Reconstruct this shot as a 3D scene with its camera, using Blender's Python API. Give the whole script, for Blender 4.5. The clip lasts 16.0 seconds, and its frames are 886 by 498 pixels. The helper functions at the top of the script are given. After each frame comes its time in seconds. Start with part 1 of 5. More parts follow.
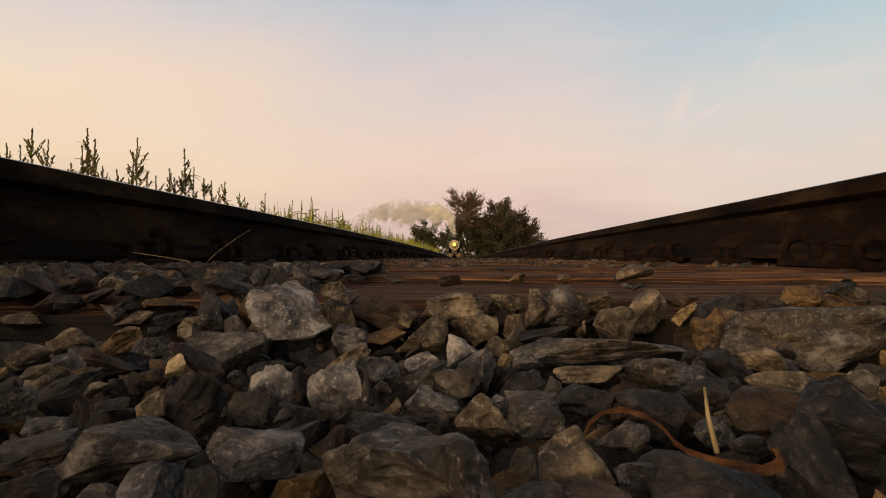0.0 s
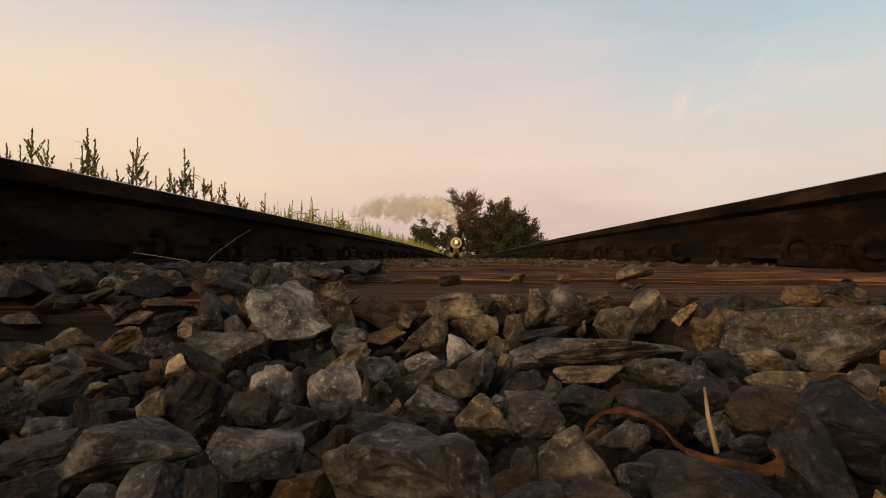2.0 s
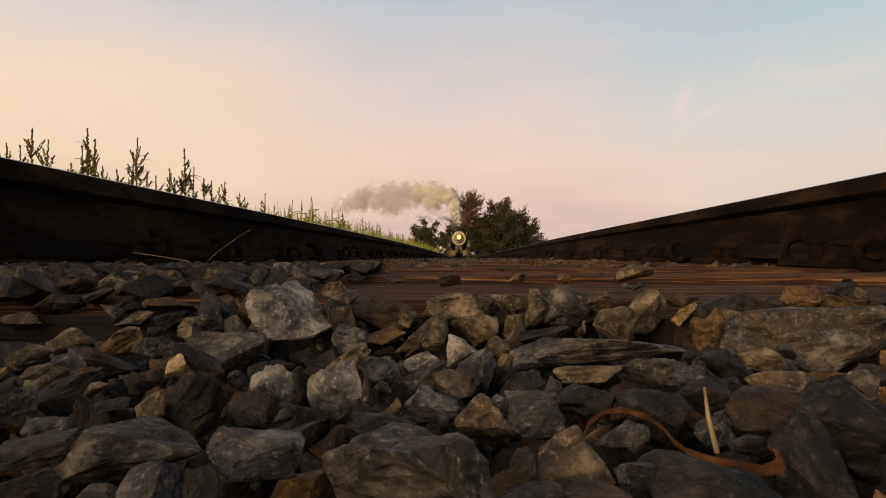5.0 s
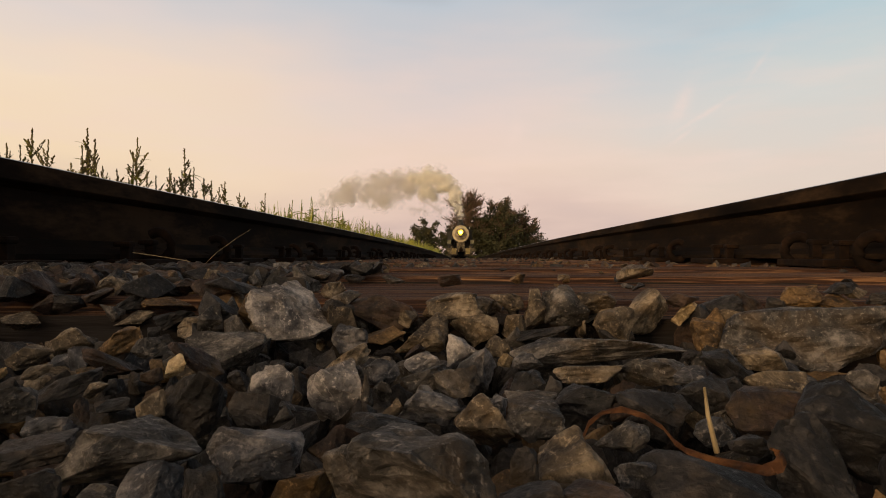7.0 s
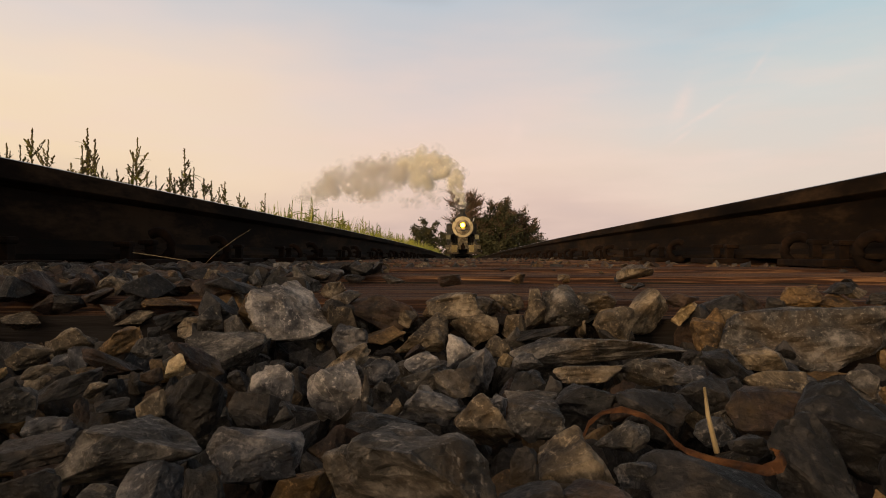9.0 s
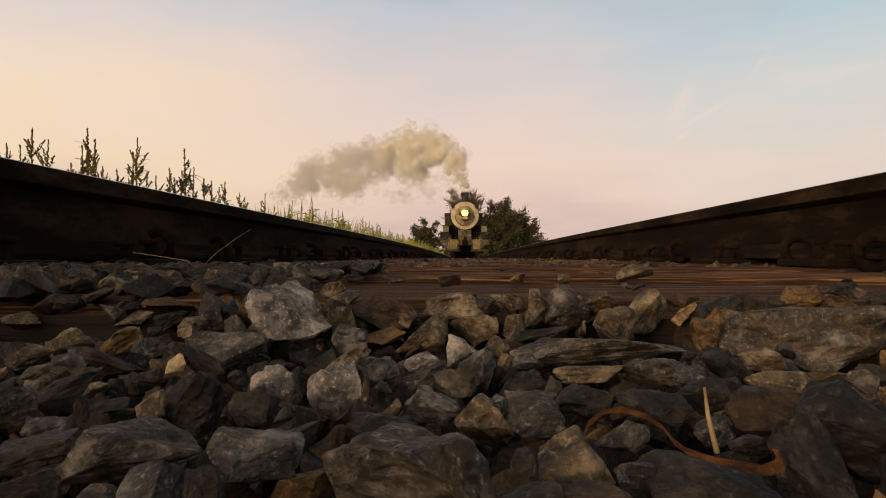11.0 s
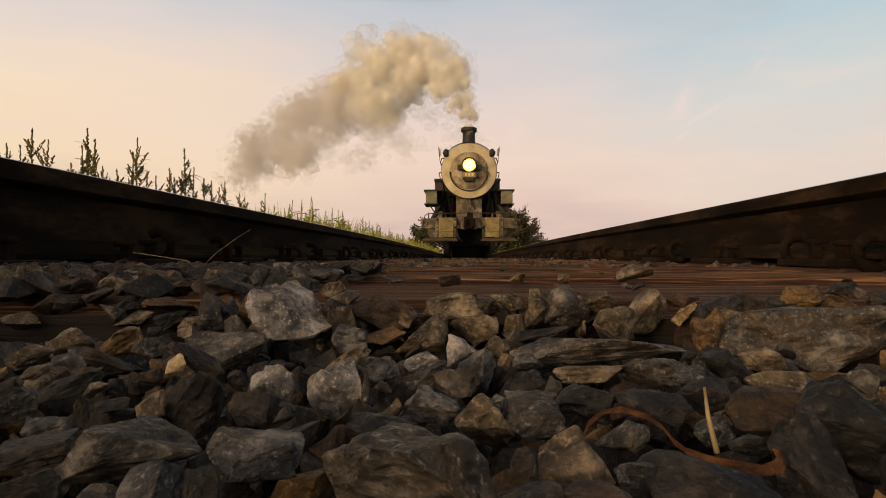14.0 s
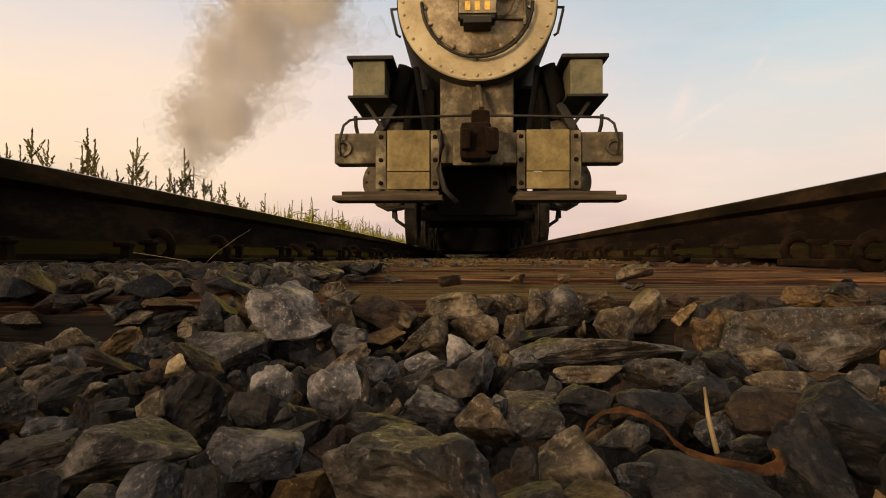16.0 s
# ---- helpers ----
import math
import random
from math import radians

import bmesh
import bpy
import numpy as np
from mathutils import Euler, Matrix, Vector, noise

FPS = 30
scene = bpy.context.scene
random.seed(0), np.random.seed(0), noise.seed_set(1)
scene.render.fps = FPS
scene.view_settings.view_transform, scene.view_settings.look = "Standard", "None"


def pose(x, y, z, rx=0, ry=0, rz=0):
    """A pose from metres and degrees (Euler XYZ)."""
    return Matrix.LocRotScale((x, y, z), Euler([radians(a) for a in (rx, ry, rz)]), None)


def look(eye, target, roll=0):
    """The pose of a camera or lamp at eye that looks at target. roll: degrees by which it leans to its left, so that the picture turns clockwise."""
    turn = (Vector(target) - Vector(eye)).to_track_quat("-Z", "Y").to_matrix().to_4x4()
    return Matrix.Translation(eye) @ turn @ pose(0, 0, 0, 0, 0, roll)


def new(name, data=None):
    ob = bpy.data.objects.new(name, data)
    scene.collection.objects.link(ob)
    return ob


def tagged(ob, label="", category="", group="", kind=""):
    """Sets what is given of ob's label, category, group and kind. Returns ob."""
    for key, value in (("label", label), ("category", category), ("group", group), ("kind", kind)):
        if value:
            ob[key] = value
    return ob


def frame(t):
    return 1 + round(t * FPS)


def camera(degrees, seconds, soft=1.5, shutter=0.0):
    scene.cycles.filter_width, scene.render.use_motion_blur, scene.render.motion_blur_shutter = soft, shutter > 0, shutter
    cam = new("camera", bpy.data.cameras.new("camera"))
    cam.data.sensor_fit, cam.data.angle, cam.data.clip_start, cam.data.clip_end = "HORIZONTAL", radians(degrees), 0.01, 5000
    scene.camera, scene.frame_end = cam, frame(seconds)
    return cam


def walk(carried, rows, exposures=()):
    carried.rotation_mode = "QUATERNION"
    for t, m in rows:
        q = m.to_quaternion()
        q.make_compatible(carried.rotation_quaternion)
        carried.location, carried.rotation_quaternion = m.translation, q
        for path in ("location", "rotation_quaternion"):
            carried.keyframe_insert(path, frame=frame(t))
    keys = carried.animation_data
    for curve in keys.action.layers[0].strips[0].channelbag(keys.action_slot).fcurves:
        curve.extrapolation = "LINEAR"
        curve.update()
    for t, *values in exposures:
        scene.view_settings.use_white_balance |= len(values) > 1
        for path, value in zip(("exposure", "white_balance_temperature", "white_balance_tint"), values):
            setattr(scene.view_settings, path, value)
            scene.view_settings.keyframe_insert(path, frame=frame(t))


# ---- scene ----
# Track frame: x across, y along the track away from the camera, z = 0 on top of the ties.
cam = camera(67.2, 16.0, soft=1.0)
EYE = pose(-0.018, 0.0, 0.020, 90.53, 0, 2.18)
walk(cam, [(0.0, EYE), (16.0, EYE)], [(0.0, 0.0), (11.0, 0.0), (14.5, 0.05), (16.0, 0.17)])

# ---------------------------------------------------------------- world and sun
SUN_ELEVATION, SUN_AZIMUTH = 7.0, 212.0      # degrees; azimuth clockwise from +y
scene.cycles.transparent_max_bounces = 256
world = bpy.data.worlds.new("evening_sky")
scene.world = world
world.use_nodes = True


def build_sky():
    nt = world.node_tree
    nt.nodes.clear()

    def nd(kind, **kw):
        n = nt.nodes.new(kind)
        for k, v in kw.items():
            n.inputs[k.replace("_", " ")].default_value = v
        return n

    link = nt.links.new
    out = nd("ShaderNodeOutputWorld")
    bg = nd("ShaderNodeBackground", Strength=1.06)
    tc = nd("ShaderNodeTexCoord")
    sep = nd("ShaderNodeSeparateXYZ")
    link(tc.outputs["Generated"], sep.inputs[0])

    def ramp(src, stops, smooth="LINEAR"):
        r = nd("ShaderNodeValToRGB")
        r.color_ramp.interpolation = smooth
        e = r.color_ramp.elements
        while len(e) < len(stops):
            e.new(0.5)
        for el, (p, c) in zip(e, stops):
            el.position, el.color = p, (*c, 1) if len(c) == 3 else c
        link(src, r.inputs[0])
        return r.outputs[0]

    def mix(fac, a, b):
        m = nd("ShaderNodeMix")
        m.data_type = "RGBA"
        for s, i in ((fac, 0), (a, 6), (b, 7)):
            if isinstance(s, (tuple, float)):
                m.inputs[i].default_value = s
            else:
                link(s, m.inputs[i])
        return m.outputs[2]

    def mul(a, b):
        m = nd("ShaderNodeMath")
        m.operation = "MULTIPLY"
        link(a, m.inputs[0])
        if isinstance(b, float):
            m.inputs[1].default_value = b
        else:
            link(b, m.inputs[1])
        return m.outputs[0]

    g = lambda v: (v, v, v)
    # slow cloud veil bends the bands of colour a little
    nz = nd("ShaderNodeTexNoise", Scale=2.2, Detail=3.0, Roughness=0.5)
    mp = nd("ShaderNodeMapping")
    mp.inputs["Scale"].default_value = (1.0, 1.0, 3.2)
    link(tc.outputs["Generated"], mp.inputs[0])
    link(mp.outputs[0], nz.inputs["Vector"])
    wob = nd("ShaderNodeMath")
    wob.operation = "MULTIPLY_ADD"
    link(nz.outputs[0], wob.inputs[0])
    wob.inputs[1].default_value = 0.24
    off = nd("ShaderNodeMath")
    off.operation = "SUBTRACT"
    link(sep.outputs[2], off.inputs[0])
    off.inputs[1].default_value = 0.12
    link(off.outputs[0], wob.inputs[2])
    z = wob.outputs[0]
    base = ramp(z, [(0.0, (0.55, 0.40, 0.38)), (0.05, (0.66, 0.47, 0.41)), (0.14, (0.76, 0.56, 0.45)), (0.24, (0.69, 0.56, 0.51)),
                    (0.36, (0.48, 0.51, 0.55)), (0.50, (0.14, 0.16, 0.20)), (0.62, (0.06, 0.07, 0.09)), (1.0, (0.03, 0.036, 0.048))])
    warm = ramp(z, [(0.0, (0.60, 0.44, 0.36)), (0.12, (0.82, 0.62, 0.42)), (0.22, (0.83, 0.65, 0.48)), (0.30, (0.70, 0.60, 0.55)),
                    (0.40, (0.52, 0.53, 0.56)), (0.50, (0.14, 0.16, 0.20)), (0.62, (0.06, 0.07, 0.09)), (1.0, (0.03, 0.036, 0.048))])
    cool = ramp(z, [(0.0, (0.55, 0.43, 0.42)), (0.06, (0.64, 0.49, 0.44)), (0.12, (0.67, 0.55, 0.48)), (0.20, (0.58, 0.58, 0.55)),
                    (0.32, (0.42, 0.53, 0.57)), (0.50, (0.14, 0.16, 0.20)), (0.62, (0.06, 0.07, 0.09)), (1.0, (0.03, 0.036, 0.048))])
    ma = nd("ShaderNodeMapRange")
    ma.interpolation_type = "SMOOTHSTEP"
    link(sep.outputs[0], ma.inputs[0])
    for i, v in ((1, 0.0), (2, -0.60), (3, 0.0), (4, 1.0)):
        ma.inputs[i].default_value = v
    mb = nd("ShaderNodeMapRange")
    mb.interpolation_type = "SMOOTHSTEP"
    link(sep.outputs[0], mb.inputs[0])
    for i, v in ((1, 0.0), (2, 0.5), (3, 0.0), (4, 1.0)):
        mb.inputs[i].default_value = v
    col = mix(ma.outputs[0], base, warm)
    col = mix(mb.outputs[0], col, cool)
    # faint streaks of high cloud
    mq = nd("ShaderNodeMapping")
    mq.inputs["Scale"].default_value = (1.0, 1.0, 5.0)
    mq.inputs["Rotation"].default_value = (0.0, 0.10, 0.0)
    link(tc.outputs["Generated"], mq.inputs[0])
    nq = nd("ShaderNodeTexNoise", Scale=5.0, Detail=6.0, Roughness=0.55)
    link(mq.outputs[0], nq.inputs["Vector"])
    mr = nd("ShaderNodeMapRange")
    link(nq.outputs[0], mr.inputs[0])
    for i, v in ((1, 0.46), (2, 0.72), (3, 0.0), (4, 0.42)):
        mr.inputs[i].default_value = v
    hi = nd("ShaderNodeMapRange")
    link(sep.outputs[2], hi.inputs[0])
    for i, v in ((1, 0.40), (2, 0.15), (3, 0.0), (4, 1.0)):
        hi.inputs[i].default_value = v
    col = mix(mul(mr.outputs[0], hi.outputs[0]), col, (0.80, 0.59, 0.51, 1))
    # clearer evening light on the sun's side of the sky, behind the camera
    sky = nd("ShaderNodeTexSky")
    sky.sky_type = "NISHITA"
    sky.sun_disc = False
    sky.sun_elevation, sky.sun_rotation = radians(SUN_ELEVATION), radians(SUN_AZIMUTH)
    sk = nd("ShaderNodeMix")
    sk.data_type, sk.blend_type = "RGBA", "ADD"
    sk.inputs[0].default_value = 0.012
    link(col, sk.inputs[6])
    link(sky.outputs[0], sk.inputs[7])
    # broad glow of the sunset side
    dot = nd("ShaderNodeVectorMath")
    dot.operation = "DOT_PRODUCT"
    link(tc.outputs["Generated"], dot.inputs[0])
    sa = radians(SUN_AZIMUTH)
    dot.inputs[1].default_value = (math.sin(sa) * 0.9, math.cos(sa) * 0.9, 0.44)
    gl = nd("ShaderNodeMapRange")
    gl.interpolation_type = "SMOOTHSTEP"
    link(dot.outputs["Value"], gl.inputs[0])
    for i, v in ((1, 0.15), (2, 1.0), (3, 0.0), (4, 1.0)):
        gl.inputs[i].default_value = v
    glow = nd("ShaderNodeMix")
    glow.data_type, glow.blend_type = "RGBA", "ADD"
    link(gl.outputs[0], glow.inputs[0])
    link(sk.outputs[2], glow.inputs[6])
    glow.inputs[7].default_value = (1.0, 0.74, 0.47, 1)
    col = glow.outputs[2]
    # thin wisps of ice cloud
    for (u, v), (du, dv), long, thin, gain in (((1206, 185), (0.45, -1.0), 0.026, 0.010, 0.75), ((1243, 205), (1.0, -0.62), 0.036, 0.0032, 0.7), ((1205, 243), (1.0, -0.75), 0.016, 0.003, 0.6), ((1340, 118), (0.7, -1.0), 0.02, 0.003, 0.35), ((912, 235), (0.3, -1.0), 0.02, 0.010, 0.4)):
        c = (EYE.to_3x3() @ Vector(((u - 784) / 1180, (441 - v) / 1180, -1))).normalized()
        ax = EYE.to_3x3() @ Vector((du, -dv, 0)).normalized()
        ay = c.cross(ax).normalized()
        total = None
        for vec, size in ((ax, long), (ay, thin)):
            dp = nd("ShaderNodeVectorMath")
            dp.operation = "DOT_PRODUCT"
            link(tc.outputs["Generated"], dp.inputs[0])
            dp.inputs[1].default_value = vec / size
            sb = nd("ShaderNodeMath")
            sb.operation = "SUBTRACT"
            link(dp.outputs["Value"], sb.inputs[0])
            sb.inputs[1].default_value = c.dot(vec / size)
            sq = mul(sb.outputs[0], sb.outputs[0])
            if total is None:
                total = sq
            else:
                ad = nd("ShaderNodeMath")
                link(total, ad.inputs[0])
                link(sq, ad.inputs[1])
                total = ad.outputs[0]
        ex = nd("ShaderNodeMath")
        ex.operation = "POWER"
        ex.inputs[0].default_value = 0.37
        link(total, ex.inputs[1])
        n2 = nd("ShaderNodeTexNoise", Scale=60.0, Detail=3.0)
        link(tc.outputs["Generated"], n2.inputs["Vector"])
        fac = mul(mul(ex.outputs[0], n2.outputs[0]), gain)
        front = nd("ShaderNodeMath")
        front.operation = "GREATER_THAN"
        link(sep.outputs[1], front.inputs[0])
        front.inputs[1].default_value = 0.0
        col = mix(mul(fac, front.outputs[0]), col, (0.86, 0.66, 0.58, 1))
    link(col, bg.inputs[0])
    link(bg.outputs[0], out.inputs[0])


build_sky()
sun_data = bpy.data.lights.new("sun", "SUN")
sun_data.energy, sun_data.angle, sun_data.color = 2.8, radians(10), (1.0, 0.69, 0.37)
sun = new("sun", sun_data)
_a, _e = radians(SUN_AZIMUTH), radians(SUN_ELEVATION)
sun.matrix_world = look((math.sin(_a) * math.cos(_e) * 50, math.cos(_a) * math.cos(_e) * 50, math.sin(_e) * 50), (0, 0, 0))


# ---------------------------------------------------------------- materials
def material(name, stops, scale=8.0, rough=0.8, metal=0.0, bump=0.3, fine=60.0, detail=6.0, coord="Object", vary=0.0, spread=0.25, stretch=(1, 1, 1), bump_dist=0.004, width=0.42, spec=0.35):
    """Two scales of noise over a row of base colours, roughness variation and fine relief."""
    m = bpy.data.materials.new(name)
    m.use_nodes = True
    nt = m.node_tree
    p = nt.nodes["Principled BSDF"]
    link = nt.links.new
    tc = nt.nodes.new("ShaderNodeTexCoord")
    mp = nt.nodes.new("ShaderNodeMapping")
    mp.inputs["Scale"].default_value = stretch
    link(tc.outputs[coord], mp.inputs[0])
    info = nt.nodes.new("ShaderNodeObjectInfo")
    sh = nt.nodes.new("ShaderNodeVectorMath")
    sh.operation = "MULTIPLY_ADD"
    link(info.outputs["Random"], sh.inputs[0])
    sh.inputs[1].default_value = (37.0, 19.0, 53.0)
    link(mp.outputs[0], sh.inputs[2])
    a = nt.nodes.new("ShaderNodeTexNoise")
    b = nt.nodes.new("ShaderNodeTexNoise")
    for n, s, d in ((a, scale, detail), (b, fine, 4.0)):
        n.inputs["Scale"].default_value, n.inputs["Detail"].default_value = s, d
        n.inputs["Roughness"].default_value = 0.62
        link(sh.outputs[0], n.inputs["Vector"])
    mix = nt.nodes.new("ShaderNodeMath")
    mix.operation = "MULTIPLY_ADD"
    link(b.outputs[0], mix.inputs[0])
    mix.inputs[1].default_value = spread
    link(a.outputs[0], mix.inputs[2])
    add = nt.nodes.new("ShaderNodeMath")
    add.operation = "MULTIPLY_ADD"
    link(info.outputs["Random"], add.inputs[0])
    add.inputs[1].default_value = vary
    link(mix.outputs[0], add.inputs[2])
    r = nt.nodes.new("ShaderNodeValToRGB")
    e = r.color_ramp.elements
    while len(e) < len(stops):
        e.new(0.5)
    mid = 0.5 + spread * 0.5 + vary * 0.5
    for i, (el, c) in enumerate(zip(e, stops)):
        el.position = min(1, max(0, mid + (i / max(1, len(stops) - 1) - 0.5) * (width + vary)))
        el.color = (*c, 1)
    link(add.outputs[0], r.inputs[0])
    link(r.outputs[0], p.inputs["Base Color"])
    p.inputs["Metallic"].default_value = metal
    p.inputs["Specular IOR Level"].default_value = spec
    rr = nt.nodes.new("ShaderNodeMapRange")
    link(mix.outputs[0], rr.inputs[0])
    rr.inputs[3].default_value, rr.inputs[4].default_value = max(0.05, rough - 0.15), min(1, rough + 0.15)
    link(rr.outputs[0], p.inputs["Roughness"])
    if bump:
        bp = nt.nodes.new("ShaderNodeBump")
        bp.inputs["Strength"].default_value, bp.inputs["Distance"].default_value = bump, bump_dist
        link(mix.outputs[0], bp.inputs["Height"])
        link(bp.outputs[0], p.inputs["Normal"])
    return m


def stone_material(name, dark, mid, light, ochre=0.35, vein=0.3):
    """Broken rock: mottling, mineral specks, pale veins, rusty stains and pitted relief."""
    m = bpy.data.materials.new(name)
    m.use_nodes = True
    nt = m.node_tree
    p = nt.nodes["Principled BSDF"]
    link = nt.links.new
    tc, info = nt.nodes.new("ShaderNodeTexCoord"), nt.nodes.new("ShaderNodeObjectInfo")
    sh = nt.nodes.new("ShaderNodeVectorMath")
    sh.operation = "MULTIPLY_ADD"
    link(info.outputs["Random"], sh.inputs[0])
    sh.inputs[1].default_value = (37.0, 19.0, 53.0)
    geo = nt.nodes.new("ShaderNodeNewGeometry")
    link(geo.outputs["Position"], sh.inputs[2])

    def nz(scale, detail, rough=0.6, warp=0.0):
        n = nt.nodes.new("ShaderNodeTexNoise")
        n.inputs["Scale"].default_value, n.inputs["Detail"].default_value, n.inputs["Roughness"].default_value = scale, detail, rough
        n.inputs["Distortion"].default_value = warp
        link(sh.outputs[0], n.inputs["Vector"])
        return n.outputs[0]

    def span(src, a, b, c, d):
        r = nt.nodes.new("ShaderNodeMapRange")
        link(src, r.inputs[0])
        for i, v in ((1, a), (2, b), (3, c), (4, d)):
            r.inputs[i].default_value = v
        return r.outputs[0]

    def op(kind, a, b):
        q = nt.nodes.new("ShaderNodeMath")
        q.operation = kind
        for i, v in ((0, a), (1, b)):
            if isinstance(v, float):
                q.inputs[i].default_value = v
            else:
                link(v, q.inputs[i])
        return q.outputs[0]

    def blend(fac, a, b, kind="MIX"):
        q = nt.nodes.new("ShaderNodeMix")
        q.data_type, q.blend_type = "RGBA", kind
        for i, v in ((0, fac), (6, a), (7, b)):
            if isinstance(v, (tuple, float)):
                q.inputs[i].default_value = v
            else:
                link(v, q.inputs[i])
        return q.outputs[2]

    big, speck, stain, seam = nz(85.0, 9.0, 0.66), nz(620.0, 5.0, 0.7), nz(55.0, 6.0, 0.6, 0.6), nz(60.0, 5.0, 0.55, 1.0)
    ramp = nt.nodes.new("ShaderNodeValToRGB")
    e = ramp.color_ramp.elements
    e.new(0.5)
    for el, pos, c in zip(e, (0.37, 0.52, 0.66), (dark, mid, light)):
        el.position, el.color = pos, (*c, 1)
    link(big, ramp.inputs[0])
    col = blend(span(stain, 0.52, 0.66, 0.0, ochre), ramp.outputs[0], (0.105, 0.062, 0.022, 1))
    line = span(op("ABSOLUTE", op("SUBTRACT", seam, 0.5), 0.0), 0.0, 0.016, vein * 0.6, 0.0)
    col = blend(line, col, (light[0] * 1.5, light[1] * 1.5, light[2] * 1.5, 1))
    dust = span(speck, 0.57, 0.68, 0.0, 0.7)
    col = blend(dust, col, (light[0] * 1.35, light[1] * 1.33, light[2] * 1.28, 1))
    shade = span(speck, 0.30, 0.48, 0.45, 1.0)
    g = nt.nodes.new("ShaderNodeCombineColor")
    for i in range(3):
        link(shade, g.inputs[i])
    col = blend(1.0, col, g.outputs[0], "MULTIPLY")
    link(col, p.inputs["Base Color"])
    link(span(speck, 0.3, 0.7, 0.85, 0.5), p.inputs["Roughness"])
    p.inputs["Specular IOR Level"].default_value = 0.35
    height = op("ADD", op("MULTIPLY", speck, 0.22), big)
    bp = nt.nodes.new("ShaderNodeBump")
    bp.inputs["Strength"].default_value, bp.inputs["Distance"].default_value = 0.85, 0.0022
    link(height, bp.inputs["Height"])
    link(bp.outputs[0], p.inputs["Normal"])
    return m


STONE = {
    "G": stone_material("stone_grey", (0.009, 0.00782, 0.00728), (0.05, 0.04324, 0.03731), (0.2, 0.173, 0.1502)),
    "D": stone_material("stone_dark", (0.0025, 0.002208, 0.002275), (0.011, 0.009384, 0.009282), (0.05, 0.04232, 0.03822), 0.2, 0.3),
    "P": stone_material("stone_pale", (0.038, 0.03496, 0.0364), (0.17, 0.1518, 0.1411), (0.44, 0.3864, 0.3458), 0.30, 0.45),
    "B": stone_material("stone_blue_grey", (0.008, 0.00828, 0.01001), (0.04, 0.03956, 0.04459), (0.2, 0.1794, 0.1683), 0.15, 0.35),
    "T": stone_material("stone_tan", (0.017, 0.01196, 0.00819), (0.082, 0.06072, 0.03822), (0.28, 0.2162, 0.1456), 0.40),
    "O": stone_material("stone_ochre", (0.02, 0.01196, 0.00546), (0.085, 0.04876, 0.01911), (0.22, 0.1334, 0.0546), 0.6, 0.3),
    "Y": stone_material("stone_yellow", (0.1, 0.06624, 0.0273), (0.3, 0.207, 0.1001), (0.5, 0.3864, 0.2366), 0.4),
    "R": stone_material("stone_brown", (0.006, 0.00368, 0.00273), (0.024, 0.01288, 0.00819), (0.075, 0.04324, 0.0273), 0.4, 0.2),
}
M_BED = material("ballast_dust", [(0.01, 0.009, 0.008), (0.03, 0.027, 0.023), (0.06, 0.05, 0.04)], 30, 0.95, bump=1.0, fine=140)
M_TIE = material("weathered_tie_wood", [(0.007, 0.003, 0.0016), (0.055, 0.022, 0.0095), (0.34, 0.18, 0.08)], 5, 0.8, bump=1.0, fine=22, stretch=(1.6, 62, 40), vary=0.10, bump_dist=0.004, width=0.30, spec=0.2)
# Tie sides darkened past creosote: shade of the gaps put into the colour.
M_TIE_SIDE = material("creosoted_shaded_tie_side", [(0.004, 0.0025, 0.0018), (0.011, 0.0065, 0.004), (0.028, 0.016, 0.010)], 6, 0.8, bump=1.0, fine=22, stretch=(0.4, 6, 6), bump_dist=0.006)
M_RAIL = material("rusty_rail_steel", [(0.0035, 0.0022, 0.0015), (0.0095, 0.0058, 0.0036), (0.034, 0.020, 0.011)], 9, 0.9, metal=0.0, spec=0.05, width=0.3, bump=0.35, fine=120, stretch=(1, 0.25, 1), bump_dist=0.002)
M_RUN = material("polished_rail_top", [(0.16, 0.14, 0.12), (0.30, 0.27, 0.24), (0.42, 0.39, 0.35)], 6, 0.32, metal=1.0, bump=0.1, fine=80, stretch=(6, 0.2, 1))
M_RUST = material("rusty_iron", [(0.003, 0.0016, 0.001), (0.007, 0.0036, 0.002), (0.020, 0.010, 0.005)], 22, 0.9, metal=0.0, spec=0.1, bump=0.6, fine=160)
M_SOIL = material("rough_field_ground", [(0.022, 0.026, 0.012), (0.05, 0.058, 0.024), (0.10, 0.095, 0.045)], 0.8, 0.95, bump=0.8, fine=9, bump_dist=0.05)
M_LEAF = material("weed_leaf", [(0.030, 0.042, 0.005), (0.12, 0.135, 0.012), (0.28, 0.27, 0.038)], 5, 0.7, bump=0.1, fine=40, vary=0.5)
M_STALK = material("weed_stalk", [(0.03, 0.025, 0.010), (0.07, 0.06, 0.022), (0.13, 0.11, 0.045)], 12, 0.8, bump=0.2, vary=0.3)
M_SEED = material("weed_seed_head", [(0.03, 0.022, 0.008), (0.075, 0.06, 0.018), (0.15, 0.12, 0.04)], 12, 0.85, bump=0.2, vary=0.3)
M_STRAW = material("dry_straw", [(0.18, 0.12, 0.055), (0.36, 0.26, 0.13), (0.5, 0.38, 0.21)], 60, 0.7, bump=0.2, fine=200)
M_DRY = material("dry_brown_leaf", [(0.03, 0.010, 0.003), (0.11, 0.040, 0.010), (0.24, 0.10, 0.03)], 200, 0.65, bump=0.5, fine=200, bump_dist=0.002)
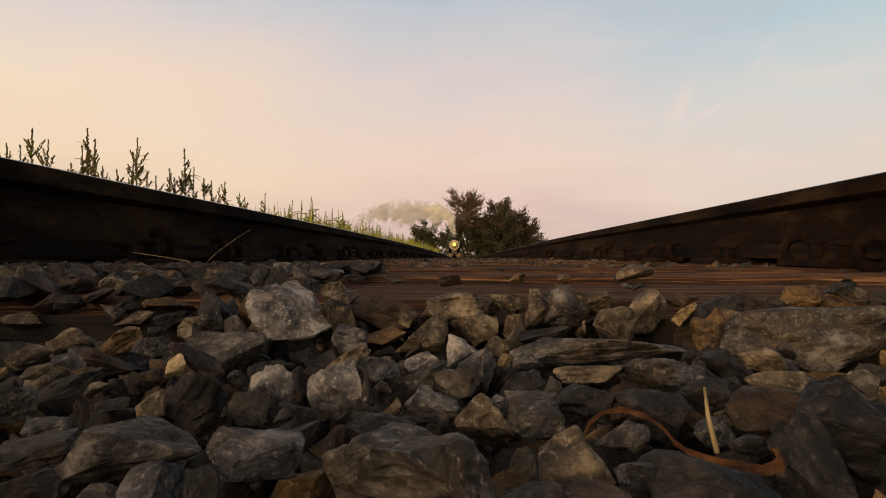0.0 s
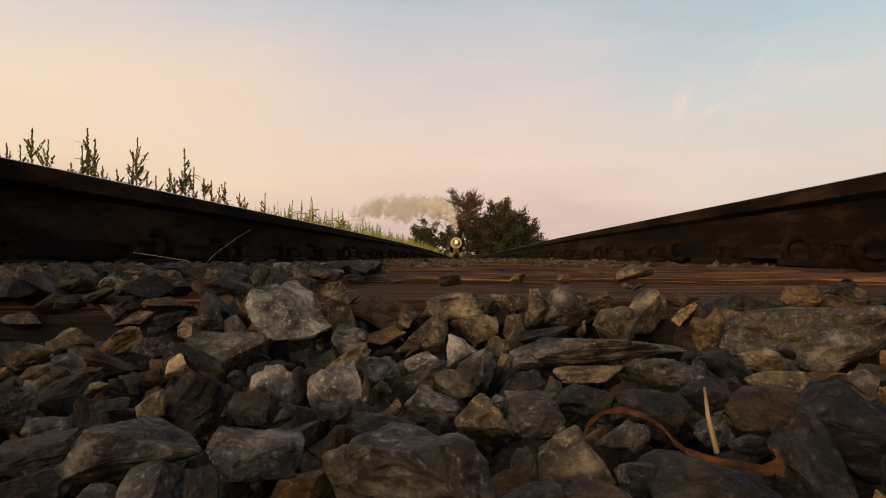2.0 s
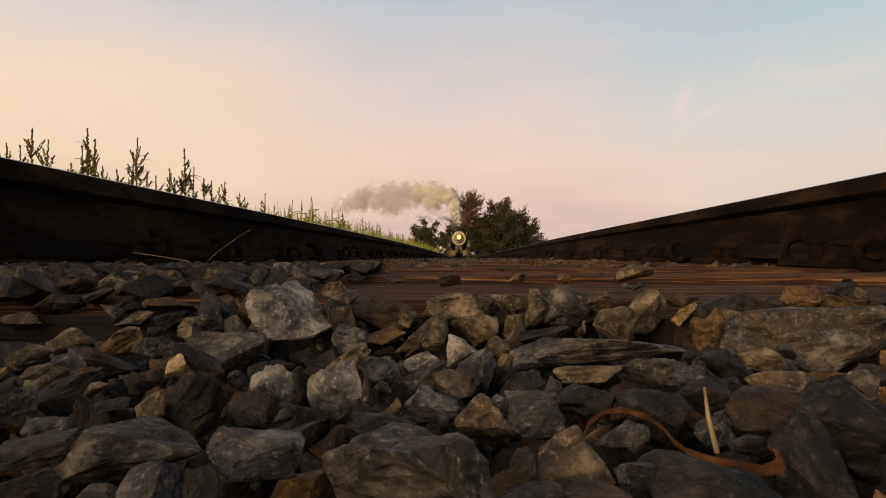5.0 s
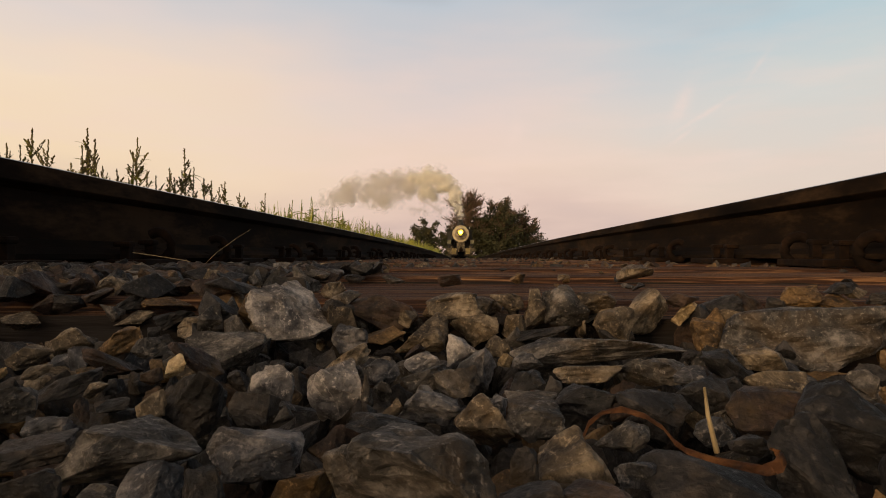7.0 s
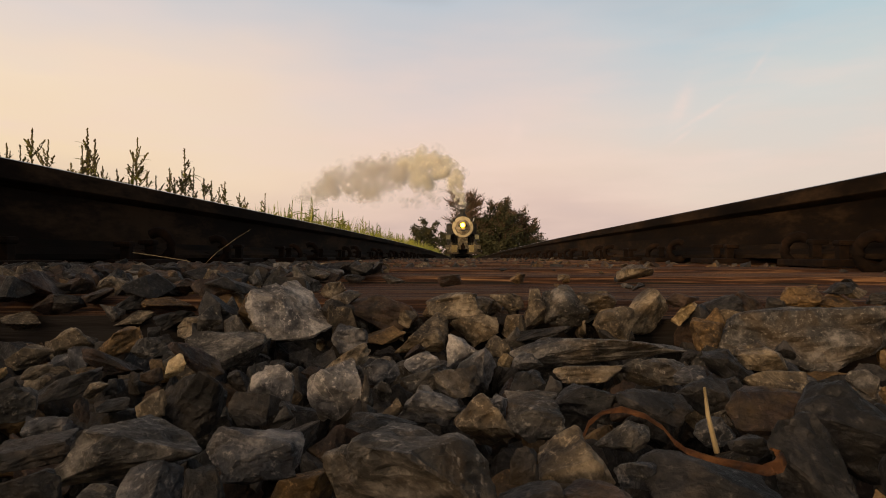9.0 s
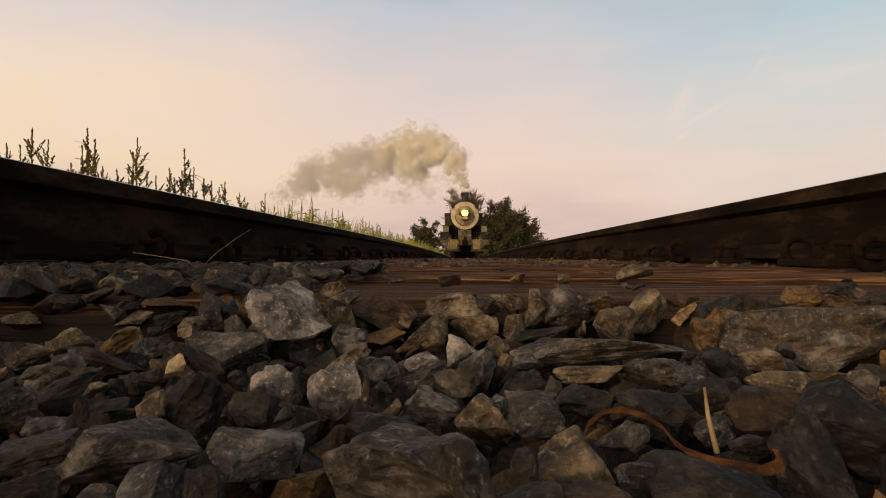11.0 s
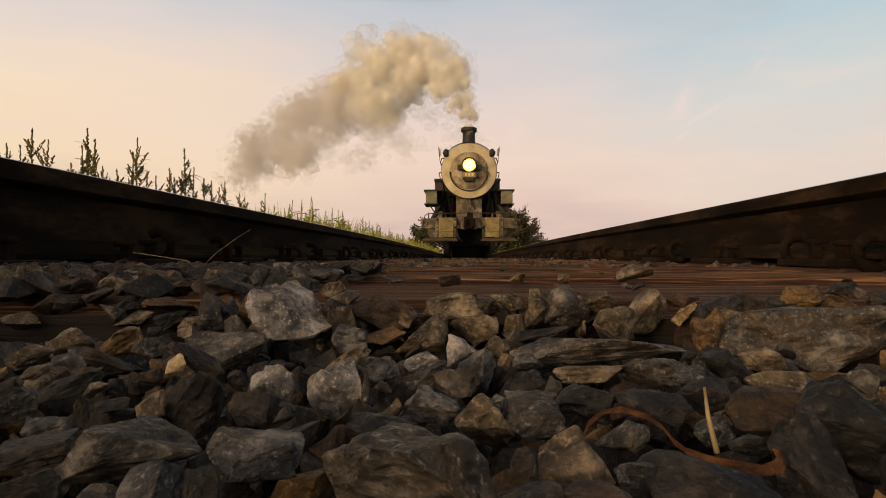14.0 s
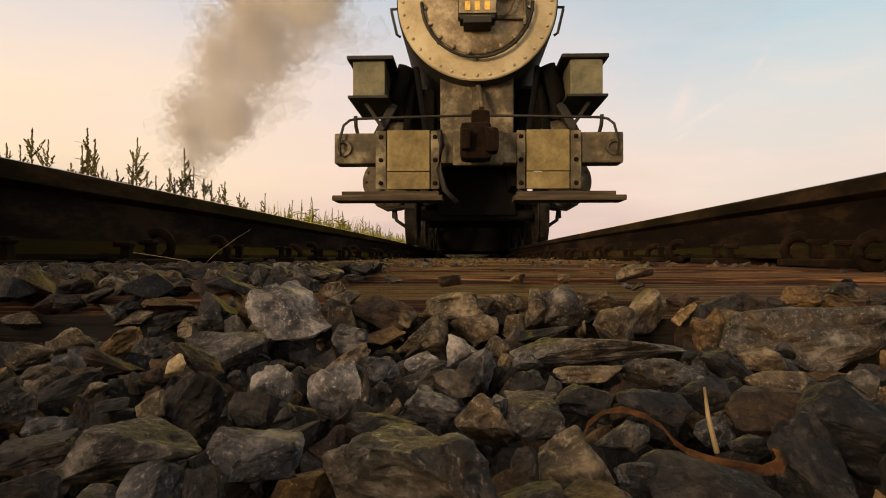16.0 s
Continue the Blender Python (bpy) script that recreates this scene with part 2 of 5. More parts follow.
M_BARK = material("tree_bark", [(0.018, 0.014, 0.010), (0.045, 0.034, 0.024), (0.09, 0.068, 0.048)], 3, 0.95, bump=0.6, fine=18, bump_dist=0.03)
M_CROWN = material("tree_leaf", [(0.012, 0.013, 0.005), (0.036, 0.036, 0.012), (0.085, 0.066, 0.024)], 0.35, 0.85, bump=0.0, fine=2.0, vary=0.1)
M_TWIG = material("bare_twig", [(0.05, 0.03, 0.018), (0.10, 0.06, 0.034), (0.16, 0.10, 0.055)], 2, 0.9, bump=0.0)
M_BLACK = material("sooty_black_iron", [(0.005, 0.0045, 0.004), (0.013, 0.0115, 0.010), (0.034, 0.028, 0.021)], 3, 0.6, metal=0.2, bump=0.25, fine=30)
M_GRAPH = material("graphite_silver_paint", [(0.14, 0.10, 0.048), (0.33, 0.268, 0.158), (0.45, 0.388, 0.26)], 2.2, 0.5, metal=0.3, bump=0.12, fine=28, width=0.55)
M_DOOR = material("smoke_stained_door", [(0.05, 0.033, 0.016), (0.17, 0.13, 0.078), (0.34, 0.285, 0.20)], 3.0, 0.5, metal=0.3, bump=0.2, fine=24, width=0.42)
# Soot plus painted shade for parts under and behind the pilot beam.
M_SOOT_SHADE = material("soot_and_underside_shade", [(0.002, 0.002, 0.002), (0.005, 0.0045, 0.004), (0.011, 0.010, 0.008)], 4, 0.95, bump=0.3, spec=0.1)
M_GREEN = material("worn_olive_grey_paint", [(0.045, 0.041, 0.022), (0.105, 0.096, 0.054), (0.17, 0.15, 0.09)], 3.5, 0.6, metal=0.1, bump=0.2, fine=30)
M_PLATE = material("dusty_buff_plate", [(0.055, 0.038, 0.012), (0.15, 0.113, 0.042), (0.24, 0.19, 0.088)], 3.2, 0.65, metal=0.15, bump=0.25, fine=26)
M_BEAM = material("grimy_pilot_beam_paint", [(0.015, 0.0115, 0.007), (0.068, 0.052, 0.029), (0.22, 0.185, 0.12)], 4.5, 0.7, metal=0.1, bump=0.35, fine=22)
M_BRASS = material("gilded_bar", [(0.45, 0.27, 0.04), (0.62, 0.40, 0.07), (0.7, 0.48, 0.12)], 20, 0.5, bump=0.0)
M_STEEL = material("worn_wheel_steel", [(0.008, 0.007, 0.006), (0.022, 0.019, 0.015), (0.06, 0.052, 0.042)], 6, 0.5, metal=0.6, bump=0.2)
M_FLAG = material("white_flag_cloth", [(0.45, 0.44, 0.40), (0.6, 0.58, 0.53), (0.7, 0.68, 0.63)], 6, 0.9, bump=0.2)
M_OLDWOOD = material("footboard_plank", [(0.014, 0.009, 0.005), (0.036, 0.025, 0.014), (0.085, 0.062, 0.036)], 5, 0.85, bump=0.5, stretch=(0.4, 5, 5), fine=24)


def glowing(name, colour, strength):
    m = bpy.data.materials.new(name)
    m.use_nodes = True
    p = m.node_tree.nodes["Principled BSDF"]
    p.inputs["Base Color"].default_value = (*colour, 1)
    p.inputs["Emission Color"].default_value = (*colour, 1)
    p.inputs["Emission Strength"].default_value = strength
    return m


M_LAMP = glowing("lit_headlight_glass", (1.0, 0.68, 0.0024), 300.0)


def smoke_material(name, colour, low, high, scale):
    m = bpy.data.materials.new(name)
    m.use_nodes = True
    nt = m.node_tree
    nt.nodes.clear()
    link = nt.links.new
    out = nt.nodes.new("ShaderNodeOutputMaterial")
    tr, di, tl = (nt.nodes.new("ShaderNodeBsdf" + k) for k in ("Transparent", "Diffuse", "Translucent"))
    di.inputs[0].default_value = tl.inputs[0].default_value = (*colour, 1)
    body, mix = nt.nodes.new("ShaderNodeMixShader"), nt.nodes.new("ShaderNodeMixShader")
    body.inputs[0].default_value = 0.5
    link(di.outputs[0], body.inputs[1])
    link(tl.outputs[0], body.inputs[2])
    tc, nz, mr = nt.nodes.new("ShaderNodeTexCoord"), nt.nodes.new("ShaderNodeTexNoise"), nt.nodes.new("ShaderNodeMapRange")
    nz.inputs["Scale"].default_value, nz.inputs["Detail"].default_value = scale, 4.0
    link(tc.outputs["Object"], nz.inputs["Vector"])
    link(nz.outputs[0], mr.inputs[0])
    for i, v in ((1, 0.34), (2, 0.66), (3, low), (4, high)):
        mr.inputs[i].default_value = v
    link(mr.outputs[0], mix.inputs[0])
    link(tr.outputs[0], mix.inputs[1])
    link(body.outputs[0], mix.inputs[2])
    link(mix.outputs[0], out.inputs[0])
    return m


M_SMOKE_CORE = smoke_material("smoke_core", (0.89, 0.86, 0.78), 0.02, 0.27, 1.2)
M_SMOKE_THIN = smoke_material("smoke_thinning", (0.81, 0.77, 0.735), 0.0, 0.15, 1.2)
M_SMOKE_VEIL = smoke_material("smoke_veil", (0.78, 0.74, 0.72), 0.0, 0.055, 1.2)


# ---------------------------------------------------------------- mesh helpers
def to_mesh(name, bm, mats, smooth=False):
    me = bpy.data.meshes.new(name)
    bm.to_mesh(me)
    bm.free()
    for m in mats if isinstance(mats, (list, tuple)) else [mats]:
        me.materials.append(m)
    if smooth:
        me.polygons.foreach_set("use_smooth", [True] * len(me.polygons))
    return me


def part(name, bm, mats, parent=None, label="", smooth=False):
    ob = new(name, to_mesh(name, bm, mats, smooth))
    if parent is not None:
        ob.parent = parent
    if label:
        ob["label"] = label
    return ob


def group_of(name, label, category, m=None, group="", kind=""):
    ob = tagged(new(name), label, category, group, kind)
    if m is not None:
        ob.matrix_basis = m
    return ob


def add_box(bm, x0, x1, y0, y1, z0, z1, bevel=0.0, m=None):
    r = bmesh.ops.create_cube(bm, size=1.0)
    vs = r["verts"]
    for v in vs:
        v.co = Vector(((x0 + x1) / 2 + v.co.x * (x1 - x0), (y0 + y1) / 2 + v.co.y * (y1 - y0), (z0 + z1) / 2 + v.co.z * (z1 - z0)))
    if bevel:
        es = list({e for v in vs for e in v.link_edges})
        r2 = bmesh.ops.bevel(bm, geom=es, offset=bevel, segments=2, profile=0.6, affect="EDGES")
        vs = list({v for f in r2["faces"] for v in f.verts} | {v for v in vs if v.is_valid})
    if m is not None:
        bmesh.ops.transform(bm, matrix=m, verts=vs)
    return vs


def add_lathe(bm, profile, m, steps=32, close=False):
    """Turns (radius, height) pairs round the z axis of m."""
    rings = []
    for r, h in profile:
        if r < 1e-6:
            rings.append([bm.verts.new(m @ Vector((0, 0, h)))])
        else:
            rings.append([bm.verts.new(m @ Vector((r * math.cos(k * math.tau / steps), r * math.sin(k * math.tau / steps), h))) for k in range(steps)])
    for a, b in zip(rings, rings[1:]):
        for k in range(steps):
            j = (k + 1) % steps
            q = [a[k % len(a)], a[j % len(a)], b[j % len(b)], b[k % len(b)]]
            q = [v for i, v in enumerate(q) if v not in q[:i]]
            if len(q) > 2:
                bm.faces.new(q)


def add_tube(bm, points, radius, sides=8, taper=None):
    """A round bar along points."""
    rings = []
    pts = [Vector(p) for p in points]
    for i, p in enumerate(pts):
        d = (pts[min(i + 1, len(pts) - 1)] - pts[max(i - 1, 0)]).normalized()
        q = d.to_track_quat("Z", "Y")
        r = radius if taper is None else radius + (taper - radius) * i / (len(pts) - 1)
        rings.append([bm.verts.new(p + q @ Vector((r * math.cos(k * math.tau / sides), r * math.sin(k * math.tau / sides), 0))) for k in range(sides)])
    for a, b in zip(rings, rings[1:]):
        for k in range(sides):
            j = (k + 1) % sides
            bm.faces.new((a[k], a[j], b[j], b[k]))
    for cap in (rings[0], rings[-1]):
        if sides > 2:
            bm.faces.new(cap)


ALONG = Matrix.Rotation(radians(90), 4, "X")     # local z points to -y, towards the camera


def facing(x, y, z):
    """Local z towards the camera side, at x, y, z."""
    return Matrix.Translation((x, y, z)) @ ALONG


# ---------------------------------------------------------------- the line of the track
def track_x(y):
    return -1.85e-4 * y * abs(y) if y > 0 else 0.0


def track_z(y):
    return -0.0092 * math.log1p(math.exp(min((y - 7.0) / 2.5, 60.0))) * 2.5 if y > -20 else 0.0


GAUGE_HALF, RAIL_TOP = 0.7175, 0.171
TIE_PITCH, TIE_FIRST = 0.53, 1.30


def build_ground():
    bm = bmesh.new()
    ys = [-400, -120, -40, -12, -4, 0, 4, 8, 14, 22, 34, 50, 75, 110, 160, 240, 400, 800, 1600, 3000]
    xs = [-3000, -1000, -300, -100, -40, -16, -8, -5, -3.4, -2.4, 2.4, 3.4, 5, 8, 16, 40, 100, 300, 1000, 3000]
    rows = []
    for y in ys:
        row = []
        for x in xs:
            cx = track_x(min(y, 260))
            z = track_z(y) - 0.42 - 0.12 * min(1, max(0, (abs(x) - 2.4) / 3)) + 0.05 * noise.noise((x * 0.21, y * 0.17, 0))
            row.append(bm.verts.new((x + cx, y, z)))
        rows.append(row)
    for a, b in zip(rows, rows[1:]):
        for i in range(len(xs) - 1):
            bm.faces.new((a[i], a[i + 1], b[i + 1], b[i]))
    tagged(part("ground", bm, M_SOIL, smooth=True), "rough grassy field ground beside the railway embankment", "ground", kind="structure")


def build_ballast_bed():
    bm = bmesh.new()
    prof = [(-2.3, -0.47), (-1.55, -0.08), (-1.2, -0.035), (-0.78, -0.04), (-0.4, -0.065), (0, -0.065), (0.4, -0.065), (0.78, -0.04), (1.2, -0.035), (1.55, -0.08), (2.3, -0.47)]
    ys = [-36, -8, -3, -1, 0, 1, 2, 4, 6, 8, 11, 15, 20, 27, 36, 48, 62, 80, 100, 125, 150, 175, 200]
    rows = [[bm.verts.new((track_x(y) + px, y, track_z(y) + pz)) for px, pz in prof] for y in ys]
    for a, b in zip(rows, rows[1:]):
        for i in range(len(prof) - 1):
            bm.faces.new((a[i], a[i + 1], b[i + 1], b[i]))
    return tagged(part("ballast_bed", bm, M_BED, smooth=True), "dark gritty bed of crushed stone under the track", "ballast", kind="structure")


def build_rail(side):
    """Flat-bottomed rail: foot, web, head, swept along the line."""
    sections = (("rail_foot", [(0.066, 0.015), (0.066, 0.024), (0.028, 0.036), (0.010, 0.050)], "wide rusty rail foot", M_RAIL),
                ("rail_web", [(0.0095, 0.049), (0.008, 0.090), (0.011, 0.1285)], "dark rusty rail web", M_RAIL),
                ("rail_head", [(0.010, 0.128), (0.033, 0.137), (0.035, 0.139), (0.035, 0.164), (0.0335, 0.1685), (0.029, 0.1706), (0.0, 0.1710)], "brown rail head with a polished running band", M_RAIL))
    ys = [-30, -6, -3, -1.5] + [0.25 * k for k in range(0, 40)] + [10 + k for k in range(0, 30)] + [40 + 4 * k for k in range(0, 38)]
    rail = group_of("rail", "rust-brown steel rail with a narrow polished running band", "rail", group="rails of the track")
    for name, half, label, mat in sections:
        prof = half + [(-a, b) for a, b in reversed(half) if a > 0]
        bm = bmesh.new()
        rows = []
        for y in ys:
            cx = track_x(y) + side * (GAUGE_HALF + 0.035)
            rows.append([bm.verts.new((cx + a, y, track_z(y) + b)) for a, b in prof])
        n = len(prof)
        for a, b in zip(rows, rows[1:]):
            for i in range(n):
                f = bm.faces.new((a[i], a[(i + 1) % n], b[(i + 1) % n], b[i]))
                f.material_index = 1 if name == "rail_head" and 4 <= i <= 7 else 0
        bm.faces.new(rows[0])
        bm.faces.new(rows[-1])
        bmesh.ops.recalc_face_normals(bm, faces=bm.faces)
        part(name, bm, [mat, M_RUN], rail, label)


def build_ties():
    rng = random.Random(5)
    meshes = []
    for k in range(4):
        bm = bmesh.new()
        nx, ny = 120, 26
        top, low = [], []
        row_z = [-abs(rng.gauss(0, 0.0014)) - (0.006 if rng.random() < 0.12 else 0) for j in range(ny)]
        for j in range(ny):
            v = j / (ny - 1)
            edge = 0.010 * max(0, 1 - min(v, 1 - v) * 16) ** 1.5
            line = []
            for i in range(nx):
                x = -1.3 + 2.6 * i / (nx - 1)
                z = row_z[j] * (0.6 + 0.9 * abs(noise.noise((x * 1.7, j * 0.9, k * 7.0)))) - edge * (0.6 + 0.8 * abs(noise.noise((x * 6, v * 2, k * 3.0)))) - 0.004 * abs(noise.noise((x * 0.8, v * 1.5, k * 5.0)))
                line.append(bm.verts.new((x, -0.115 + 0.23 * v + 0.003 * noise.noise((x * 5, v, k * 2.0)), z - 0.0005)))
            top.append(line)
        for j in (0, ny - 1):
            low.append([bm.verts.new((v.co.x, v.co.y, -0.18)) for v in top[j]])
        for j in range(ny - 1):
            for i in range(nx - 1):
                bm.faces.new((top[j][i], top[j][i + 1], top[j + 1][i + 1], top[j + 1][i]))
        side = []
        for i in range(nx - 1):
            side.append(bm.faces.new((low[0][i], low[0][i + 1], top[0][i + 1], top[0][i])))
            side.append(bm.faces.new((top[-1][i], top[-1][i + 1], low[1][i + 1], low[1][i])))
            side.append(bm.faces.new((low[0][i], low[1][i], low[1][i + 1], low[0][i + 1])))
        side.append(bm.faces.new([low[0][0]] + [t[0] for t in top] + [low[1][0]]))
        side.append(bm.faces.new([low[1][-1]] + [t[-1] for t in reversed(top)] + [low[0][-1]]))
        # Sides get the creosote colour with the gap shade in it.
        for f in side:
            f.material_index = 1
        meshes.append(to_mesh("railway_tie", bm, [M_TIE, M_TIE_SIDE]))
    y = TIE_FIRST
    k = 0
    rows = [-0.10 - TIE_PITCH * q for q in range(40, 0, -1)] + [-0.10, 0.445, 0.87]
    while y < 150:
        rows.append(y)
        y += TIE_PITCH
    for k, y in enumerate(rows):
        ob = new("railway_tie", meshes[rng.randrange(4)])
        ob.matrix_basis = pose(track_x(y) + rng.uniform(-0.03, 0.03), y, track_z(y), -0.5 if y > 8 else 0, 0, rng.uniform(-0.7, 0.7) + (180 if rng.random() < 0.5 else 0))
        tagged(ob, "weathered reddish-brown wooden tie set in stone ballast", "railway tie", "ties of the track")
    return rows


def build_fastenings(rows):
    """A rolled plate with spikes under each rail, and rail anchors on some ties."""
    bm = bmesh.new()
    add_box(bm, -0.14, 0.14, -0.09, 0.09, 0.001, 0.0145, 0.003)
    plate_me = to_mesh("plate", bm, M_RUST)
    bm = bmesh.new()
    add_box(bm, -0.009, 0.009, -0.009, 0.009, 0.0, 0.028, 0.002)
    add_box(bm, -0.022, 0.012, -0.014, 0.014, 0.026, 0.037, 0.005)
    spike_me = to_mesh("spike", bm, M_RUST)
    bm = bmesh.new()
    # anchor: a thick hook gripping the foot, bent round like a C
    pts = [(0.078 + 0.028 * math.cos(a), 0, 0.020 + 0.030 * math.sin(a)) for a in [radians(d) for d in range(120, -151, -30)]]
    add_tube(bm, pts + [(-0.05, 0, 0.004)], 0.011, 8)
    anchor_me = to_mesh("rail_anchor", bm, M_RUST, True)
    rng = random.Random(8)
    for k, y in enumerate(rows[41:66]):
        for side in (-1, 1):
            ob = new("tie_plate", plate_me)
            ob.matrix_basis = pose(track_x(y) + side * 0.7525, y, track_z(y), 0, 0, 0 if side < 0 else 180)
            tagged(ob, "rusty iron tie plate spiked to the tie under the rail", "tie plate", "tie plates")
            for sx, sy in ((0.083, -0.05), (0.083, 0.045), (-0.083, 0.05)):
                sp = new("spike", spike_me)
                sp.parent = ob
                sp.matrix_basis = pose(sx, sy, 0.010 + rng.uniform(0, 0.008), 0, 0, 0 if sx > 0 else 180)
            if k % 2 == 0 and k > 0:
                for dy in ((-0.135, 0.135) if side > 0 else (0.10, 0.42) if k == 2 else (0.12, 0.40)):
                    an = new("rail_anchor", anchor_me)
                    an.matrix_basis = pose(track_x(y) + side * 0.7525, y + dy + rng.uniform(-0.01, 0.01), track_z(y) + 0.014, 0, rng.uniform(-6, 6), 180 if side > 0 else 0)
                    tagged(an, "rusty bent iron anchor clipped to the rail foot", "rail anchor", "rail anchors")


build_ground()
bed = build_ballast_bed()
for _s in (-1, 1):
    build_rail(_s)
TIES = build_ties()
build_fastenings(TIES)


# ---------------------------------------------------------------- the locomotive
loco = group_of("steam_locomotive", "black steam locomotive with a silver smokebox front and lit headlight", "locomotive")


def build_smokebox():
    bm = bmesh.new()
    add_lathe(bm, [(0.90, -3.2), (0.90, -0.02), (0.885, 0.0)], facing(0, 0.55, 2.70), 64)
    add_lathe(bm, [(0.98, -8.2), (0.95, -3.2)], facing(0, 0.55, 2.70), 48)
    part("boiler", bm, M_BLACK, loco, "soot-black boiler barrel", True)
    bm = bmesh.new()
    add_lathe(bm, [(0.885, -0.01), (0.885, 0.012), (0.870, 0.022), (0.62, 0.03), (0.0, 0.03)], facing(0, 0.55, 2.70), 64)
    front = part("smokebox_front", bm, M_GRAPH, loco, "silver-grey painted smokebox front ring")
    bm = bmesh.new()
    add_lathe(bm, [(0.019, 0.0), (0.019, 0.010), (0.013, 0.020), (0, 0.022)], ALONG, 6)
    rivet = to_mesh("rivet", bm, M_GRAPH)
    for k in range(36):
        a = math.tau * k / 36
        ob = new("rivet", rivet)
        ob.parent, ob.location = front, (0.825 * math.cos(a), 0.53, 2.70 + 0.825 * math.sin(a))
    bm = bmesh.new()
    add_lathe(bm, [(0.60, 0.03), (0.60, 0.05), (0.585, 0.06), (0.50, 0.075), (0.30, 0.105), (0.0, 0.115)], facing(0, 0.55, 2.70), 56)
    door = part("smokebox_door", bm, M_DOOR, loco, "domed smoke-stained silver smokebox door", True)
    bm = bmesh.new()
    add_box(bm, -0.038, 0.026, -0.010, 0.02, -0.014, 0.014, 0.005)
    add_lathe(bm, [(0.022, 0.0), (0.022, 0.025), (0.0, 0.03)], Matrix.Translation((0.0, -0.012, 0)) @ ALONG, 6)
    dog = to_mesh("door_dog", bm, M_DOOR)
    for k in range(20):
        a = math.tau * (k + 0.5) / 20
        ob = new("door_dog", dog)
        ob.parent = door
        ob.matrix_basis = Matrix.Translation((0.585 * math.cos(a), 0.49, 2.70 + 0.585 * math.sin(a))) @ Matrix.Rotation(-a, 4, "Y")
    bm = bmesh.new()
    add_tube(bm, [(0.61 * math.cos(radians(d)), 0.44, 2.66 + 0.61 * math.sin(radians(d))) for d in range(180, 361, 9)], 0.018, 8)
    for d in (180, 225, 270, 315, 360):
        add_tube(bm, [(0.61 * math.cos(radians(d)), 0.44, 2.66 + 0.61 * math.sin(radians(d))), (0.61 * math.cos(radians(d)), 0.52, 2.66 + 0.61 * math.sin(radians(d)))], 0.014, 6)
    part("door_handrail", bm, M_BLACK, door, "curved black handrail under the headlight", True)
    # hinges on one side of the door
    bm = bmesh.new()
    for z in (2.86, 2.48):
        add_box(bm, 0.16, 0.52, 0.41, 0.45, z - 0.022, z + 0.022, 0.008)
    add_tube(bm, [(0.52, 0.43, 2.40), (0.52, 0.43, 2.94)], 0.02, 8)
    add_tube(bm, [(0.28, 0.40, 2.47), (0.36, 0.38, 2.55), (0.44, 0.38, 2.74), (0.45, 0.41, 2.84)], 0.012, 6)
    part("door_hinge", bm, M_BEAM, door)
    # stack
    bm = bmesh.new()
    add_lathe(bm, [(0.34, -0.12), (0.25, 0.02), (0.215, 0.12), (0.205, 0.45), (0.212, 0.52), (0.262, 0.55), (0.268, 0.60), (0.262, 0.66), (0.235, 0.68), (0.205, 0.67), (0.20, 0.2), (0, 0.2)], Matrix.Translation((0, 1.35, 3.56)), 36)
    part("stack", bm, M_BLACK, loco, "short black smokestack with a rolled rim", True)
    bm = bmesh.new()
    add_lathe(bm, [(0.42, 0.0), (0.40, 0.3), (0.33, 0.52), (0.15, 0.62), (0, 0.64)], Matrix.Translation((0, 4.2, 3.52)), 28)
    part("steam_dome", bm, M_BLACK, loco, "", True)
    # headlight
    bm = bmesh.new()
    add_lathe(bm, [(0.14, -0.30), (0.235, -0.24), (0.245, 0.0), (0.255, 0.01), (0.255, 0.05), (0.215, 0.06), (0.18, 0.045)], facing(0, 0.27, 2.84), 36)
    add_box(bm, -0.19, 0.19, 0.24, 0.52, 2.40, 2.47, 0.01)
    add_box(bm, -0.15, 0.15, 0.18, 0.50, 2.34, 2.42, 0.01)
    for s in (-1, 1):
        add_box(bm, s * 0.21, s * 0.19, 0.30, 0.45, 2.45, 2.80, 0.0)
    head = part("headlight", bm, M_BLACK, loco, "round black headlight case on a bracket")
    bm = bmesh.new()
    add_lathe(bm, [(0.185, 0.0), (0.12, 0.02), (0.0, 0.03)], facing(0, 0.235, 2.84), 32)
    part("lens", bm, M_LAMP, head, "glowing warm yellow headlight glass", True)
    bm = bmesh.new()
    add_box(bm, -0.20, 0.20, 0.215, 0.24, 2.455, 2.61, 0.008)
    board = part("number_board", bm, M_DOOR, head, "")
    for k in range(3):
        bm = bmesh.new()
        add_box(bm, -0.135 + k * 0.105, -0.085 + k * 0.105 + 0.008, 0.208, 0.214, 2.485, 2.58, 0.004)
        part("painted_bar", bm, M_BRASS, board, "gold painted bar")
    for s in (-1, 1):
        bm = bmesh.new()
        add_box(bm, s * 0.24 if s > 0 else -0.37, 0.37 if s > 0 else -0.24, 0.28, 0.44, 2.70, 2.86, 0.012)
        part("indicator_box", bm, M_BLACK, head, "small black box beside the headlight")
    # marker lamps, flags, grab irons
    for s in (-1, 1):
        bm = bmesh.new()
        c = (s * 0.735, 0.52, 3.27)
        add_lathe(bm, [(0.0, -0.13), (0.06, -0.12), (0.085, -0.08), (0.085, 0.06), (0.06, 0.10), (0.03, 0.13), (0, 0.135)], Matrix.Translation(c), 16)
        for d in (0, 1):
            add_lathe(bm, [(0.05, 0.07), (0.05, 0.105), (0.035, 0.10), (0, 0.10)], Matrix.Translation(c) @ (ALONG if d else Matrix.Rotation(radians(90 * s), 4, "Y")), 14)
